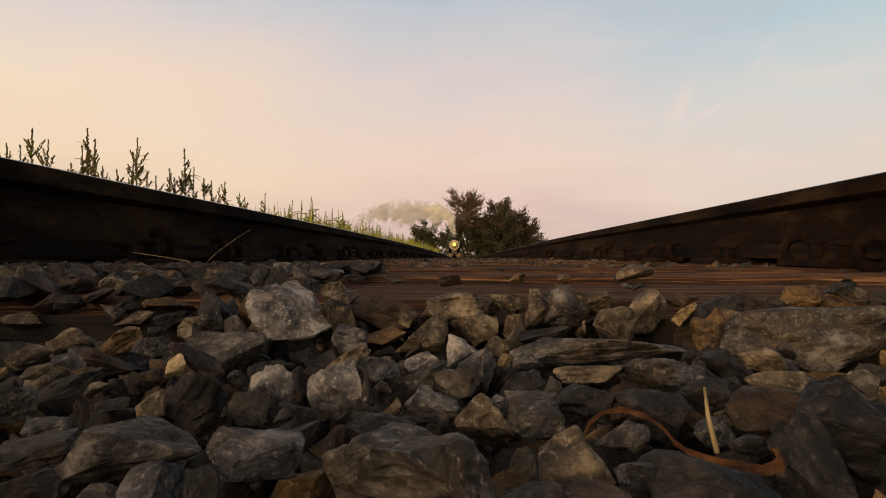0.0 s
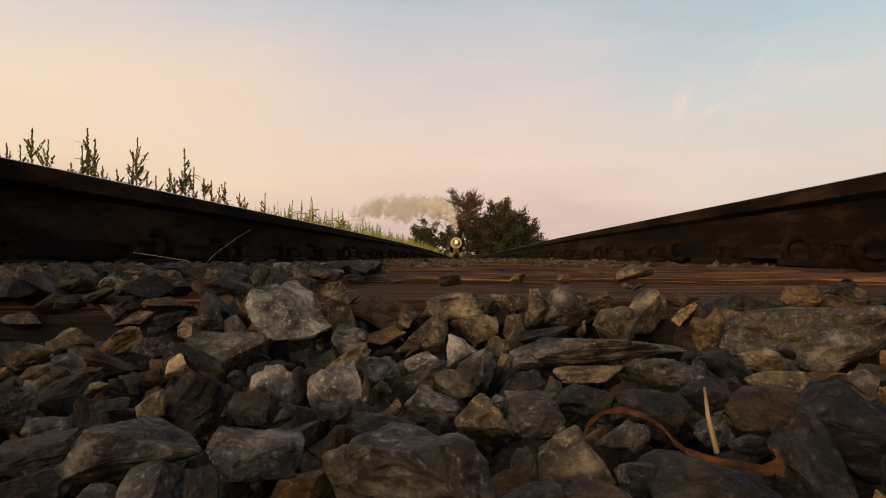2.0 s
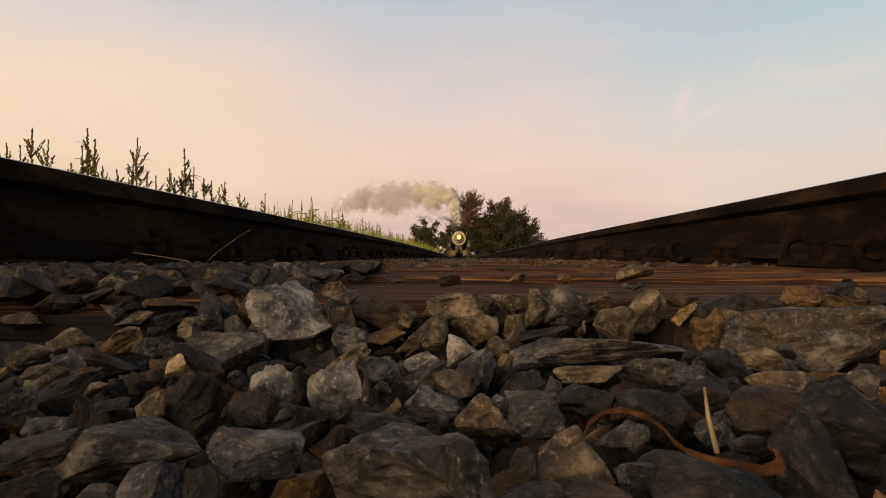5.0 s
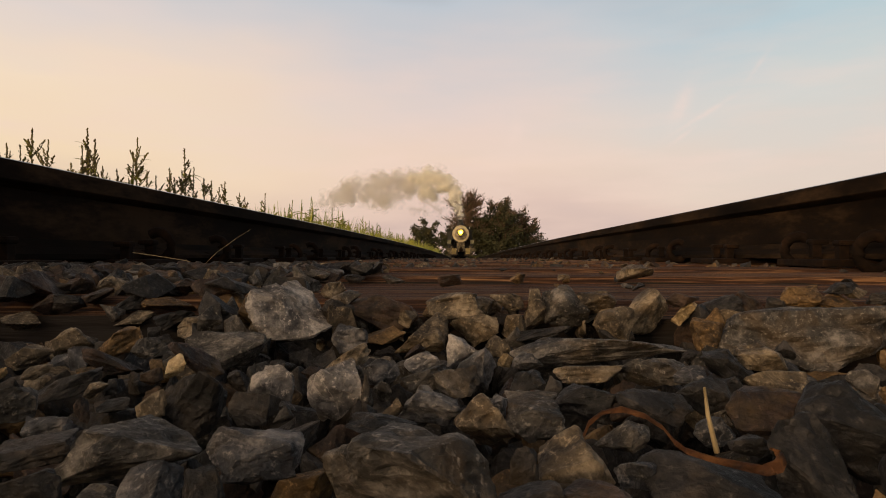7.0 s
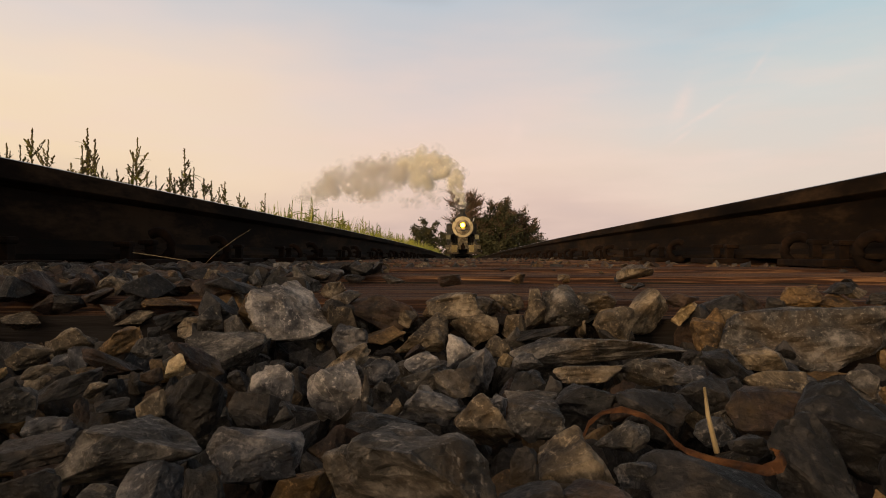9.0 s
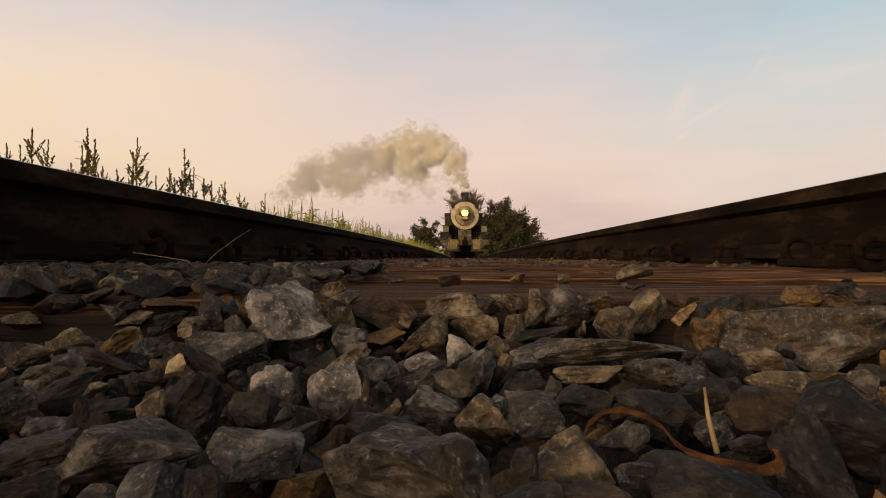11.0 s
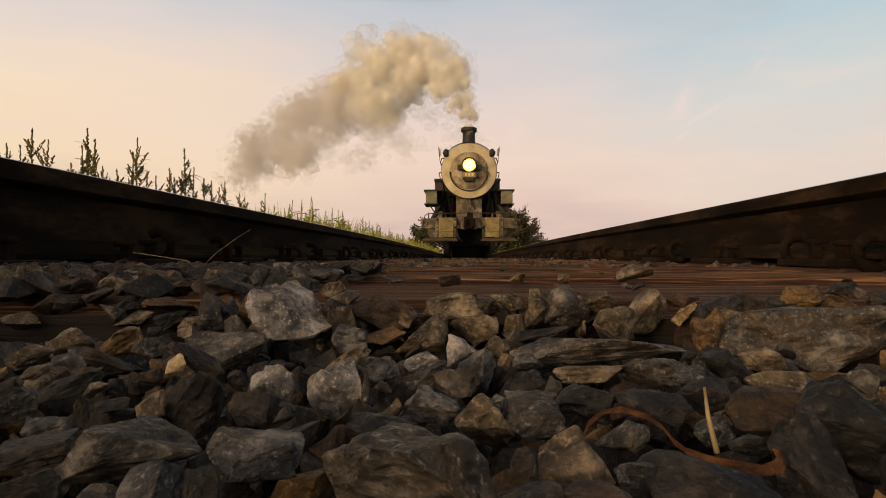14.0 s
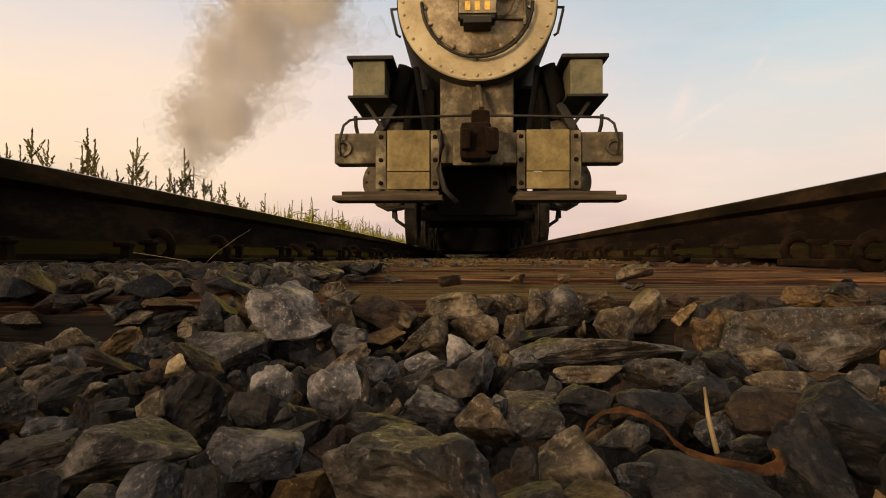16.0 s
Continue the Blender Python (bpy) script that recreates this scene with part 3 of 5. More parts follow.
        add_box(bm, c[0] - 0.02, c[0] + 0.02, 0.54, 0.60, 3.0, 3.16, 0.004)
        add_tube(bm, [(c[0] + s * 0.02, 0.56, 3.12), (c[0] + s * 0.14, 0.56, 3.10), (c[0] + s * 0.18, 0.57, 2.98), (c[0] + s * 0.15, 0.58, 2.88)], 0.02, 8)
        part("marker_lamp", bm, M_BLACK, loco, "black marker lamp on a bent bracket", True)
        bm = bmesh.new()
        fx = s * 0.955
        pole = add_tube(bm, [(fx - s * 0.02, 0.6, 3.0), (fx + s * 0.03, 0.6, 3.48)], 0.008, 6)
        flag = part("flagstaff", bm, M_BLACK, loco, "thin staff with a small white flag")
        bm = bmesh.new()
        vs = []
        for i in range(6):
            u = i / 5
            vs.append([bm.verts.new((fx + s * 0.028 - s * 0.09 * u - s * 0.0 , 0.61 + 0.02 * math.sin(u * 6 + s), 3.46 - 0.06 * u)), bm.verts.new((fx + s * 0.005 - s * 0.07 * u, 0.61 + 0.025 * math.sin(u * 6 + 1 + s), 3.16 + 0.03 * u))])
        for a, b in zip(vs, vs[1:]):
            bm.faces.new((a[0], b[0], b[1], a[1]))
        bmesh.ops.solidify(bm, geom=bm.faces[:], thickness=0.004)
        part("flag", bm, M_FLAG, flag, "white cloth signal flag")
        bm = bmesh.new()
        add_tube(bm, [(s * 0.87, 0.62, 2.66), (s * 0.97, 0.58, 2.64), (s * 0.96, 0.58, 2.62), (s * 0.90, 0.60, 2.36), (s * 0.86, 0.62, 2.34)], 0.016, 8)
        part("grab_iron", bm, M_BLACK, loco, "", True)
    bm = bmesh.new()
    add_tube(bm, [(0.93 * math.cos(radians(d)), 0.62, 2.70 + 0.93 * math.sin(radians(d))) for d in range(40, 141, 5)], 0.014, 8)
    part("top_handrail", bm, M_BLACK, loco, "", True)


def build_front_end():
    # saddle and cylinder block
    bm = bmesh.new()
    add_box(bm, -0.42, 0.42, 0.75, 1.9, 1.0, 1.95, 0.02)
    saddle = part("saddle_plate", bm, M_BEAM, loco, "dusty olive steel saddle under the smokebox")
    bm = bmesh.new()
    add_box(bm, -0.05, 0.05, 0.70, 0.75, 1.05, 1.86, 0.012)
    add_tube(bm, [(0.0, 0.72, 1.86), (0.03, 0.6, 1.72), (0.05, 0.5, 1.5)], 0.03, 8)
    part("stiffener", bm, M_BEAM, saddle)
    for s in (-1, 1):
        bm = bmesh.new()
        add_lathe(bm, [(0.0, 0.02), (0.20, 0.02), (0.235, 0.0), (0.30, -0.01), (0.30, -0.06), (0.275, -0.07), (0.275, -0.95), (0.0, -0.95)], facing(s * 1.04, 0.95, 0.74), 32)
        add_lathe(bm, [(0.0, 0.02), (0.15, 0.02), (0.20, 0.0), (0.20, -0.9)], facing(s * 0.93, 0.98, 1.26), 24)
        for k in range(14):
            a = math.tau * k / 14
            add_lathe(bm, [(0.016, 0), (0.016, 0.02), (0, 0.022)], facing(s * 1.04 + 0.262 * math.cos(a), 0.955, 0.74 + 0.262 * math.sin(a)), 6)
        part("cylinder", bm, M_BEAM, loco, "grimy grey cylinder with a bolted cover", True)
        # boxes at the ends of the running boards
        bm = bmesh.new()
        add_box(bm, min(s * 1.03, s * 1.39), max(s * 1.03, s * 1.39), 0.55, 1.6, 1.66, 2.05, 0.012)
        box = part("side_box", bm, M_GREEN, loco, "olive-grey steel box with an overhanging black lid")
        bm = bmesh.new()
        add_box(bm, min(s * 0.93, s * 1.45), max(s * 0.93, s * 1.45), 0.49, 1.66, 2.054, 2.10, 0.014)
        part("lid", bm, M_BLACK, box, "black lid")
        bm = bmesh.new()
        add_box(bm, min(s * 0.99, s * 1.44), max(s * 0.99, s * 1.44), 0.50, 1.64, 1.625, 1.656, 0.008)
        part("base_shelf", bm, M_BLACK, box)
        bm = bmesh.new()
        m = Matrix.Translation((s * 1.08, 0.9, 1.42)) @ Matrix.Rotation(radians(-28 * s), 4, "Y")
        add_box(bm, -0.05, 0.05, -0.04, 0.25, -0.26, 0.25, 0.01, m)
        m = Matrix.Translation((s * 1.17, 0.75, 1.47)) @ Matrix.Rotation(radians(34 * s), 4, "Y")
        add_box(bm, -0.02, 0.02, -0.04, 0.02, -0.19, 0.18, 0.005, m)
        part("bracket", bm, M_BLACK, loco, "")
        # Brace and steam pipe take the near-black too, as painted shade behind the beam.
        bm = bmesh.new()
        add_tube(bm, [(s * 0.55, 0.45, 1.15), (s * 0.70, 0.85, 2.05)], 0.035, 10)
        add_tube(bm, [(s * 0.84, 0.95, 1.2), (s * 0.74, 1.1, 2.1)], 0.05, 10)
        part("smokebox_brace", bm, M_SOOT_SHADE, loco, "", True)
        bm = bmesh.new()
        add_box(bm, min(s * 0.62, s * 1.30), max(s * 0.62, s * 1.30), 1.7, 8.2, 2.0, 2.06, 0.01)
        part("running_board", bm, M_BLACK, loco)
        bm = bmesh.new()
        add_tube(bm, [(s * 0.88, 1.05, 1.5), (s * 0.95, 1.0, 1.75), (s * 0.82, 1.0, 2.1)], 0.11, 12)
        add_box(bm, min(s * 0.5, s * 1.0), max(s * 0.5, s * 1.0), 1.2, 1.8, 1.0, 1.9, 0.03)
        part("steam_pipe", bm, M_SOOT_SHADE, loco, "", True)
    # pilot beam in bolted sections
    bm = bmesh.new()
    add_box(bm, -1.50, 1.50, 0.06, 0.34, 0.83, 1.15, 0.02)
    beam = part("pilot_beam", bm, M_BEAM, loco, "worn grey-green pilot beam across the front")
    for s in (-1, 1):
        bm = bmesh.new()
        add_box(bm, min(s * 0.50, s * 0.94), max(s * 0.50, s * 0.94), 0.02, 0.058, 0.745, 1.17, 0.006)
        part("upper_plate", bm, M_PLATE, beam, "dusty buff front plate")
        bm = bmesh.new()
        add_box(bm, min(s * 0.50, s * 0.94), max(s * 0.50, s * 0.94), 0.03, 0.10, 0.56, 0.738, 0.006)
        part("lower_plate", bm, M_PLATE, beam, "dusty buff lower plate")
        for x0, x1 in ((0.952, 1.06), (0.40, 0.488)):
            bm = bmesh.new()
            add_box(bm, min(s * x0, s * x1), max(s * x0, s * x1), 0.03, 0.058, 0.56, 1.165, 0.006)
            strap = part("strap", bm, M_BEAM, beam, "bolted steel strap")
            for z in (0.62, 0.86, 1.10):
                bm = bmesh.new()
                add_lathe(bm, [(0.024, 0), (0.024, 0.012), (0.014, 0.022), (0, 0.024)], facing(s * (x0 + x1) / 2, 0.03, z), 8)
                part("bolt", bm, M_RUST, strap)
        bm = bmesh.new()
        add_lathe(bm, [(0.085, 0.0), (0.085, 0.03), (0.055, 0.03), (0.045, 0.0), (0, 0.0)], facing(s * 1.40, 0.058, 0.99), 20)
        part("poling_pocket", bm, M_BEAM, beam, "rusty round poling pocket")
        # footboards
        bm = bmesh.new()
        add_box(bm, min(s * 0.36, s * 1.48), max(s * 0.36, s * 1.48), -0.16, 0.20, 0.425, 0.48, 0.012)
        step = part("footboard", bm, M_OLDWOOD, loco, "worn wooden footboard below the beam")
        bm = bmesh.new()
        add_box(bm, min(s * 0.40, s * 1.42), max(s * 0.40, s * 1.42), 0.05, 0.22, 0.484, 0.54, 0.01)
        part("upper_plank", bm, M_OLDWOOD, step)
        bm = bmesh.new()
        for x in (0.42, 0.98):
            add_box(bm, min(s * x, s * (x + 0.05)), max(s * x, s * (x + 0.05)), 0.10, 0.14, 0.50, 0.84, 0.006)
        part("hanger", bm, M_BLACK, step)
        # bowed cutting lever and grab at beam end
        bm = bmesh.new()
        add_tube(bm, [(s * 1.42, 0.0, 0.90), (s * 1.43, -0.02, 1.05), (s * 1.39, 0.0, 1.22), (s * 1.33, 0.02, 1.275), (s * 1.26, 0.02, 1.29), (s * 0.7, 0.0, 1.30), (0, 0.0, 1.315)], 0.014, 8)
        add_tube(bm, [(s * 1.27, 0.2, 1.14), (s * 1.27, 0.05, 1.22), (s * 1.27, 0.02, 1.32)], 0.02, 8)
        part("beam_handrail", bm, M_BLACK, beam, "thin black handrail over the beam", True)
    # coupler
    bm = bmesh.new()
    add_box(bm, -0.26, 0.26, 0.0, 0.055, 0.80, 1.16, 0.02)
    add_box(bm, -0.13, 0.13, -0.18, 0.05, 0.86, 1.08, 0.03)
    coupler = part("coupler_pocket", bm, M_BEAM, loco, "battered grey coupler casting")
    bm = bmesh.new()
    add_box(bm, -0.18, 0.13, -0.42, -0.13, 0.80, 1.17, 0.06)
    add_box(bm, -0.07, 0.11, -0.34, -0.12, 1.14, 1.30, 0.03)
    add_box(bm, 0.06, 0.19, -0.50, -0.28, 0.86, 1.10, 0.04)
    add_box(bm, -0.17, -0.08, -0.54, -0.36, 0.88, 1.08, 0.03)
    add_tube(bm, [(0.02, -0.32, 1.1), (0.02, -0.32, 1.22), (0.0, -0.20, 1.31)], 0.025, 8)
    part("knuckle", bm, M_RUST, coupler, "rusty coupler knuckle")
    bm = bmesh.new()
    add_tube(bm, [(-0.40, 0.05, 1.16), (-0.37, -0.04, 1.0), (-0.40, -0.05, 0.75), (-0.34, 0.0, 0.55), (-0.22, 0.05, 0.42)], 0.03, 8)
    part("air_hose", bm, M_BLACK, loco, "hanging black rubber air hose", True)
    # frames, ash pan blocker, truck: near-black colour carries the shade under the engine
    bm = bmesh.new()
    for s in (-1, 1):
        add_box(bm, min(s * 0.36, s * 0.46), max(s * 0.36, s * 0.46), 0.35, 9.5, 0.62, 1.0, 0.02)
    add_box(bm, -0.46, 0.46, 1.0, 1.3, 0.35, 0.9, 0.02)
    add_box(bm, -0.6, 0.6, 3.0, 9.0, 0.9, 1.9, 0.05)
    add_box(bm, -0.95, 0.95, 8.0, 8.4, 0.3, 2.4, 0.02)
    part("main_frame", bm, M_SOOT_SHADE, loco, "black underframe")
    # Solid block added to close the bright gap under the engine.
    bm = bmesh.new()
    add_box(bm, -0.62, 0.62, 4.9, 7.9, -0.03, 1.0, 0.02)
    part("ash_pan", bm, M_SOOT_SHADE, loco, "added black block standing where the ash pan sits")
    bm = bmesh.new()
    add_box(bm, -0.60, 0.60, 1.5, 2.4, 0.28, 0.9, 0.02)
    part("truck_frame", bm, M_SOOT_SHADE, loco, "leading truck frame, black with soot and painted shade")
    for s in (-1, 1):
        bm = bmesh.new()
        add_tube(bm, [(s * 0.98, 1.2, 0.44), (s * 0.96, 1.15, 0.30), (s * 0.84, 1.1, 0.22)], 0.022, 8)
        add_lathe(bm, [(0.0, 0.06), (0.03, 0.05), (0.03, -0.05), (0, -0.06)], Matrix.Translation((s * 0.99, 1.2, 0.38)), 10)
        add_tube(bm, [(s * 0.5, 0.9, 0.5), (s * 1.05, 1.0, 0.42), (s * 1.2, 1.2, 0.5)], 0.025, 8)
        part("drain_cock", bm, M_BLACK, loco, "", True)
    # cab and tender, almost hidden behind the boiler
    bm = bmesh.new()
    add_box(bm, -1.42, 1.42, 8.4, 8.5, 1.6, 3.3, 0.01)
    add_box(bm, -1.45, 1.45, 8.3, 10.6, 3.3, 3.42, 0.03)
    for s in (-1, 1):
        add_box(bm, min(s * 1.38, s * 1.42), max(s * 1.38, s * 1.42), 8.5, 10.4, 1.6, 3.3, 0.01)
    part("cab", bm, M_BLACK, loco, "black cab behind the boiler")
    bm = bmesh.new()
    add_box(bm, -1.4, 1.4, 10.9, 17.0, 1.0, 2.9, 0.06)
    add_box(bm, -1.1, 1.1, 11.4, 16.6, 0.0, 1.0, 0.06)
    part("tender", bm, M_BLACK, loco, "black coal tender")


def wheel_pieces(r):
    side = Matrix.Rotation(radians(90), 4, "Y")
    tyre, hub, spoke = bmesh.new(), bmesh.new(), bmesh.new()
    add_lathe(tyre, [(r - 0.10, -0.065), (r, -0.065), (r + 0.004, 0.045), (r + 0.028, 0.055), (r + 0.028, 0.072), (r - 0.02, 0.08), (r - 0.10, 0.07), (r - 0.10, -0.065)], side, 40)
    add_lathe(hub, [(0.0, -0.09), (0.11, -0.09), (0.13, 0.05), (0.0, 0.07)], side, 16)
    add_box(spoke, -0.03, 0.03, -0.028, 0.028, 0.10, r - 0.098, 0.008)
    return [to_mesh(n, b, m) for n, b, m in (("wheel", tyre, M_STEEL), ("hub", hub, M_BLACK), ("spoke", spoke, M_BLACK))]


WHEELS = []


def build_wheels():
    small, big = wheel_pieces(0.36), wheel_pieces(0.69)
    for r, me, ys in ((0.36, small, (1.15, 2.85)), (0.69, big, (4.2, 5.65, 7.1, 8.55))):
        for y in ys:
            for s in (-1, 1):
                ob = new("wheel", me[0])
                ob.parent = loco
                hub = new("hub", me[1])
                hub.parent = ob
                for k in range(10 if r < 0.5 else 14):
                    sp = new("spoke", me[2])
                    sp.parent = ob
                    sp.matrix_basis = Matrix.Rotation(math.tau * k / (10 if r < 0.5 else 14), 4, "X")
                WHEELS.append((ob, s, y, r))
    for y, r in ((1.15, 0.07), (2.85, 0.07)):
        bm = bmesh.new()
        add_tube(bm, [(-0.66, y, 0.36), (0.66, y, 0.36)], r, 14)
        part("axle", bm, M_BLACK, loco, "", True)


build_smokebox()
build_front_end()
build_wheels()

# ---------------------------------------------------------------- smoke, in rigid rolling puffs
plume = group_of("smoke_plume", "billowing cream-grey smoke trailing from the locomotive's stack", "smoke")


def puff_mesh(seed, mat, lobes, reach, small, large):
    """A rolling puff: many overlapping lumpy lobes, denser towards the middle."""
    rng = random.Random(seed)
    bm = bmesh.new()
    for k in range(lobes):
        c = Vector((rng.gauss(0, 1), rng.gauss(0, 1), rng.gauss(0, 1))).normalized() * reach * rng.random() ** 0.6
        r = rng.uniform(small, large)
        o = Vector((rng.uniform(0, 90), rng.uniform(0, 90), rng.uniform(0, 90)))
        made = bmesh.ops.create_icosphere(bm, subdivisions=3, radius=1.0)
        for v in made["verts"]:
            n = v.co.normalized()
            v.co = c + n * r * (1 + 0.35 * noise.noise(n * 1.5 + o) + 0.30 * abs(noise.noise(n * 3.1 + o)))
    return to_mesh("puff", bm, mat, True)


PLUME_LINE = [(0.0, 4.12, 0.24), (0.12, 4.6, 0.50), (0.40, 5.2, 0.85), (0.9, 6.0, 1.12), (1.9, 6.8, 1.35), (4.2, 7.5, 1.7), (10.0, 8.35, 2.25), (20.0, 8.9, 2.6), (40.0, 9.5, 3.1), (62.0, 9.5, 3.6)]


def plume_at(l):
    for (a, h0, r0), (b, h1, r1) in zip(PLUME_LINE, PLUME_LINE[1:]):
        if l <= b:
            u = (l - a) / (b - a)
            return h0 + (h1 - h0) * u, r0 + (r1 - r0) * u
    return PLUME_LINE[-1][1:]


PUFFS = []


def build_plume():
    rng = random.Random(21)
    cores = [puff_mesh(k, M_SMOKE_CORE, 12, 0.75, 0.30, 0.55) for k in range(6)]
    thins = [puff_mesh(20 + k, M_SMOKE_THIN, 12, 0.85, 0.26, 0.52) for k in range(6)]
    veils = [puff_mesh(40 + k, M_SMOKE_VEIL, 16, 1.0, 0.16, 0.40) for k in range(6)]
    l = 0.02
    while l < 60:
        h, r = plume_at(l)
        n = 1 if r < 0.3 else 5
        lump = 0.80 + 0.7 * noise.noise((l * 0.55 / (1 + l * 0.03), 3.1, 0.0))     # uneven bulges along the plume
        for k in range(n):
            a = rng.uniform(0, math.tau)
            q = 0.0 if n == 1 else rng.uniform(0.1, 0.80) * r * lump
            size = r * (0.9 if n == 1 else rng.uniform(0.26, 0.52)) * (0.7 + 0.4 * lump)
            rise = 0.55 * r * noise.noise((l * 0.4, 9.0, 0.0)) if r > 0.7 else 0.0
            middle = cores if l < 9 + 6 * rng.random() else thins
            for me, f in ((middle, 0.92), (veils, 1.25)):
                if (me is middle and rng.random() < l / 60) or (me is veils and rng.random() < l / 90):
                    continue
                ob = new("puff", me[rng.randrange(6)])
                ob.parent = plume
                ob["kind"] = "stuff"
                ob.scale = (size * f, size * f * rng.uniform(0.85, 1.1), size * f * rng.uniform(0.8, 1.0))
                PUFFS.append((ob, l, h + rise + q * math.sin(a), q * math.cos(a) - 0.12 * (r - 0.24) * max(0, 1 - l / 9), rng.uniform(0, 360), rng.choice((-1, 1)) * rng.uniform(6, 14)))
        l += max(0.12, r * 0.55)
    # thin steam hanging under the arch
    for k in range(12):
        l = 1.2 + k * 1.1
        size = rng.uniform(0.5, 0.95)
        ob = new("puff", veils[k % 6])
        ob.parent = plume
        ob["kind"] = "stuff"
        ob.scale = (size * 1.3, size, size * 0.8)
        PUFFS.append((ob, l, rng.uniform(3.9, 5.3) + l * 0.05, rng.uniform(-0.6, 0.6), rng.uniform(0, 360), rng.uniform(-9, 9)))


build_plume()


# ---------------------------------------------------------------- weeds and grass beside the track
def leaf(bm, base, direction, length, width, droop, sides=4):
    """A narrow folded leaf blade."""
    d = Vector(direction).normalized()
    s = d.cross(Vector((0, 0, 1)))
    s = s.normalized() if s.length > 1e-3 else Vector((1, 0, 0))
    p = Vector(base)
    prev = None
    for i in range(sides + 1):
        u = i / sides
        w = width * (math.sin(math.pi * min(1, 0.15 + 0.85 * u)) if u < 1 else 0.02)
        q = p + d * length * u + Vector((0, 0, -droop * length * u * u))
        row = (bm.verts.new(q - s * w), bm.verts.new(q + Vector((0, 0, -w * 0.4))), bm.verts.new(q + s * w))
        if prev:
            bm.faces.new((prev[0], prev[1], row[1], row[0]))
            bm.faces.new((prev[1], prev[2], row[2], row[1]))
        prev = row


def weed_meshes(seed, height, branches, lush, green=False):
    rng = random.Random(seed)
    stem, leaves, seeds = bmesh.new(), bmesh.new(), bmesh.new()
    lean = (rng.uniform(-0.02, 0.02), rng.uniform(-0.02, 0.02))
    pts = [Vector((lean[0] * height * u * u, lean[1] * height * u * u, height * u)) for u in [i / 8 for i in range(9)]]
    add_tube(stem, pts, 0.006, 5, 0.0015)

    def at(u):
        k = min(7, int(u * 8))
        return pts[k].lerp(pts[k + 1], u * 8 - k)

    def spike(a, b, n, r):
        for i in range(n):
            u = i / n
            c = a.lerp(b, u) + Vector((rng.gauss(0, r), rng.gauss(0, r), 0)) * (1 - 0.7 * u)
            s = rng.uniform(0.0024, 0.0047)
            bmesh.ops.create_icosphere(seeds, subdivisions=1, radius=s, matrix=Matrix.Translation(c) @ Matrix.Diagonal((1, 1, 1.5, 1)))

    spike(at(0.78), at(1.0), 56, 0.006)
    for k in range(branches):
        u = rng.uniform(0.55, 0.90)
        a = rng.uniform(0, math.tau)
        ln = height * rng.uniform(0.07, 0.17) * (1.2 - u * 0.6)
        p0 = at(u)
        p1 = p0 + Vector((math.cos(a) * ln * 0.55, math.sin(a) * ln * 0.55, ln * 0.85))
        add_tube(stem, [p0, p0.lerp(p1, 0.5) + Vector((math.cos(a), math.sin(a), -0.3)) * ln * 0.06, p1], 0.003, 4, 0.0012)
        spike(p0.lerp(p1, 0.25), p1, 15, 0.005)
        for i in range(3):
            c = a + rng.uniform(-1.2, 1.2)
            leaf(leaves, p0.lerp(p1, rng.uniform(0.0, 0.6)), (math.cos(c), math.sin(c), rng.uniform(0.3, 1.2)), height * rng.uniform(0.03, 0.06), height * 0.0045, 0.3, 3)
    for k in range(int(14 * lush)):
        u = rng.uniform(0.05, 0.85)
        a = rng.uniform(0, math.tau)
        leaf(leaves, at(u), (math.cos(a), math.sin(a), rng.uniform(0.2, 1.0)), height * rng.uniform(0.07, 0.16), height * rng.uniform(0.007, 0.014) * (1.7 if green else 0.8), rng.uniform(0.2, 0.8))
    return to_mesh("stem", stem, M_LEAF if green else M_STALK), to_mesh("foliage", leaves, M_LEAF), to_mesh("seed_head", seeds, M_LEAF if green else M_SEED)


def weed(kind, x, y, z, turn, s, label, group):
    ob = group_of("tall_weed", label, "weed", pose(x, y, z, 0, 0, turn), group)
    for name, me in zip(("stem", "foliage", "seed_head"), kind):
        p = new(name, me)
        p.parent = ob
        if name == "seed_head":
            p["kind"] = "stuff"
        p.scale = (s, s, s)
    return ob


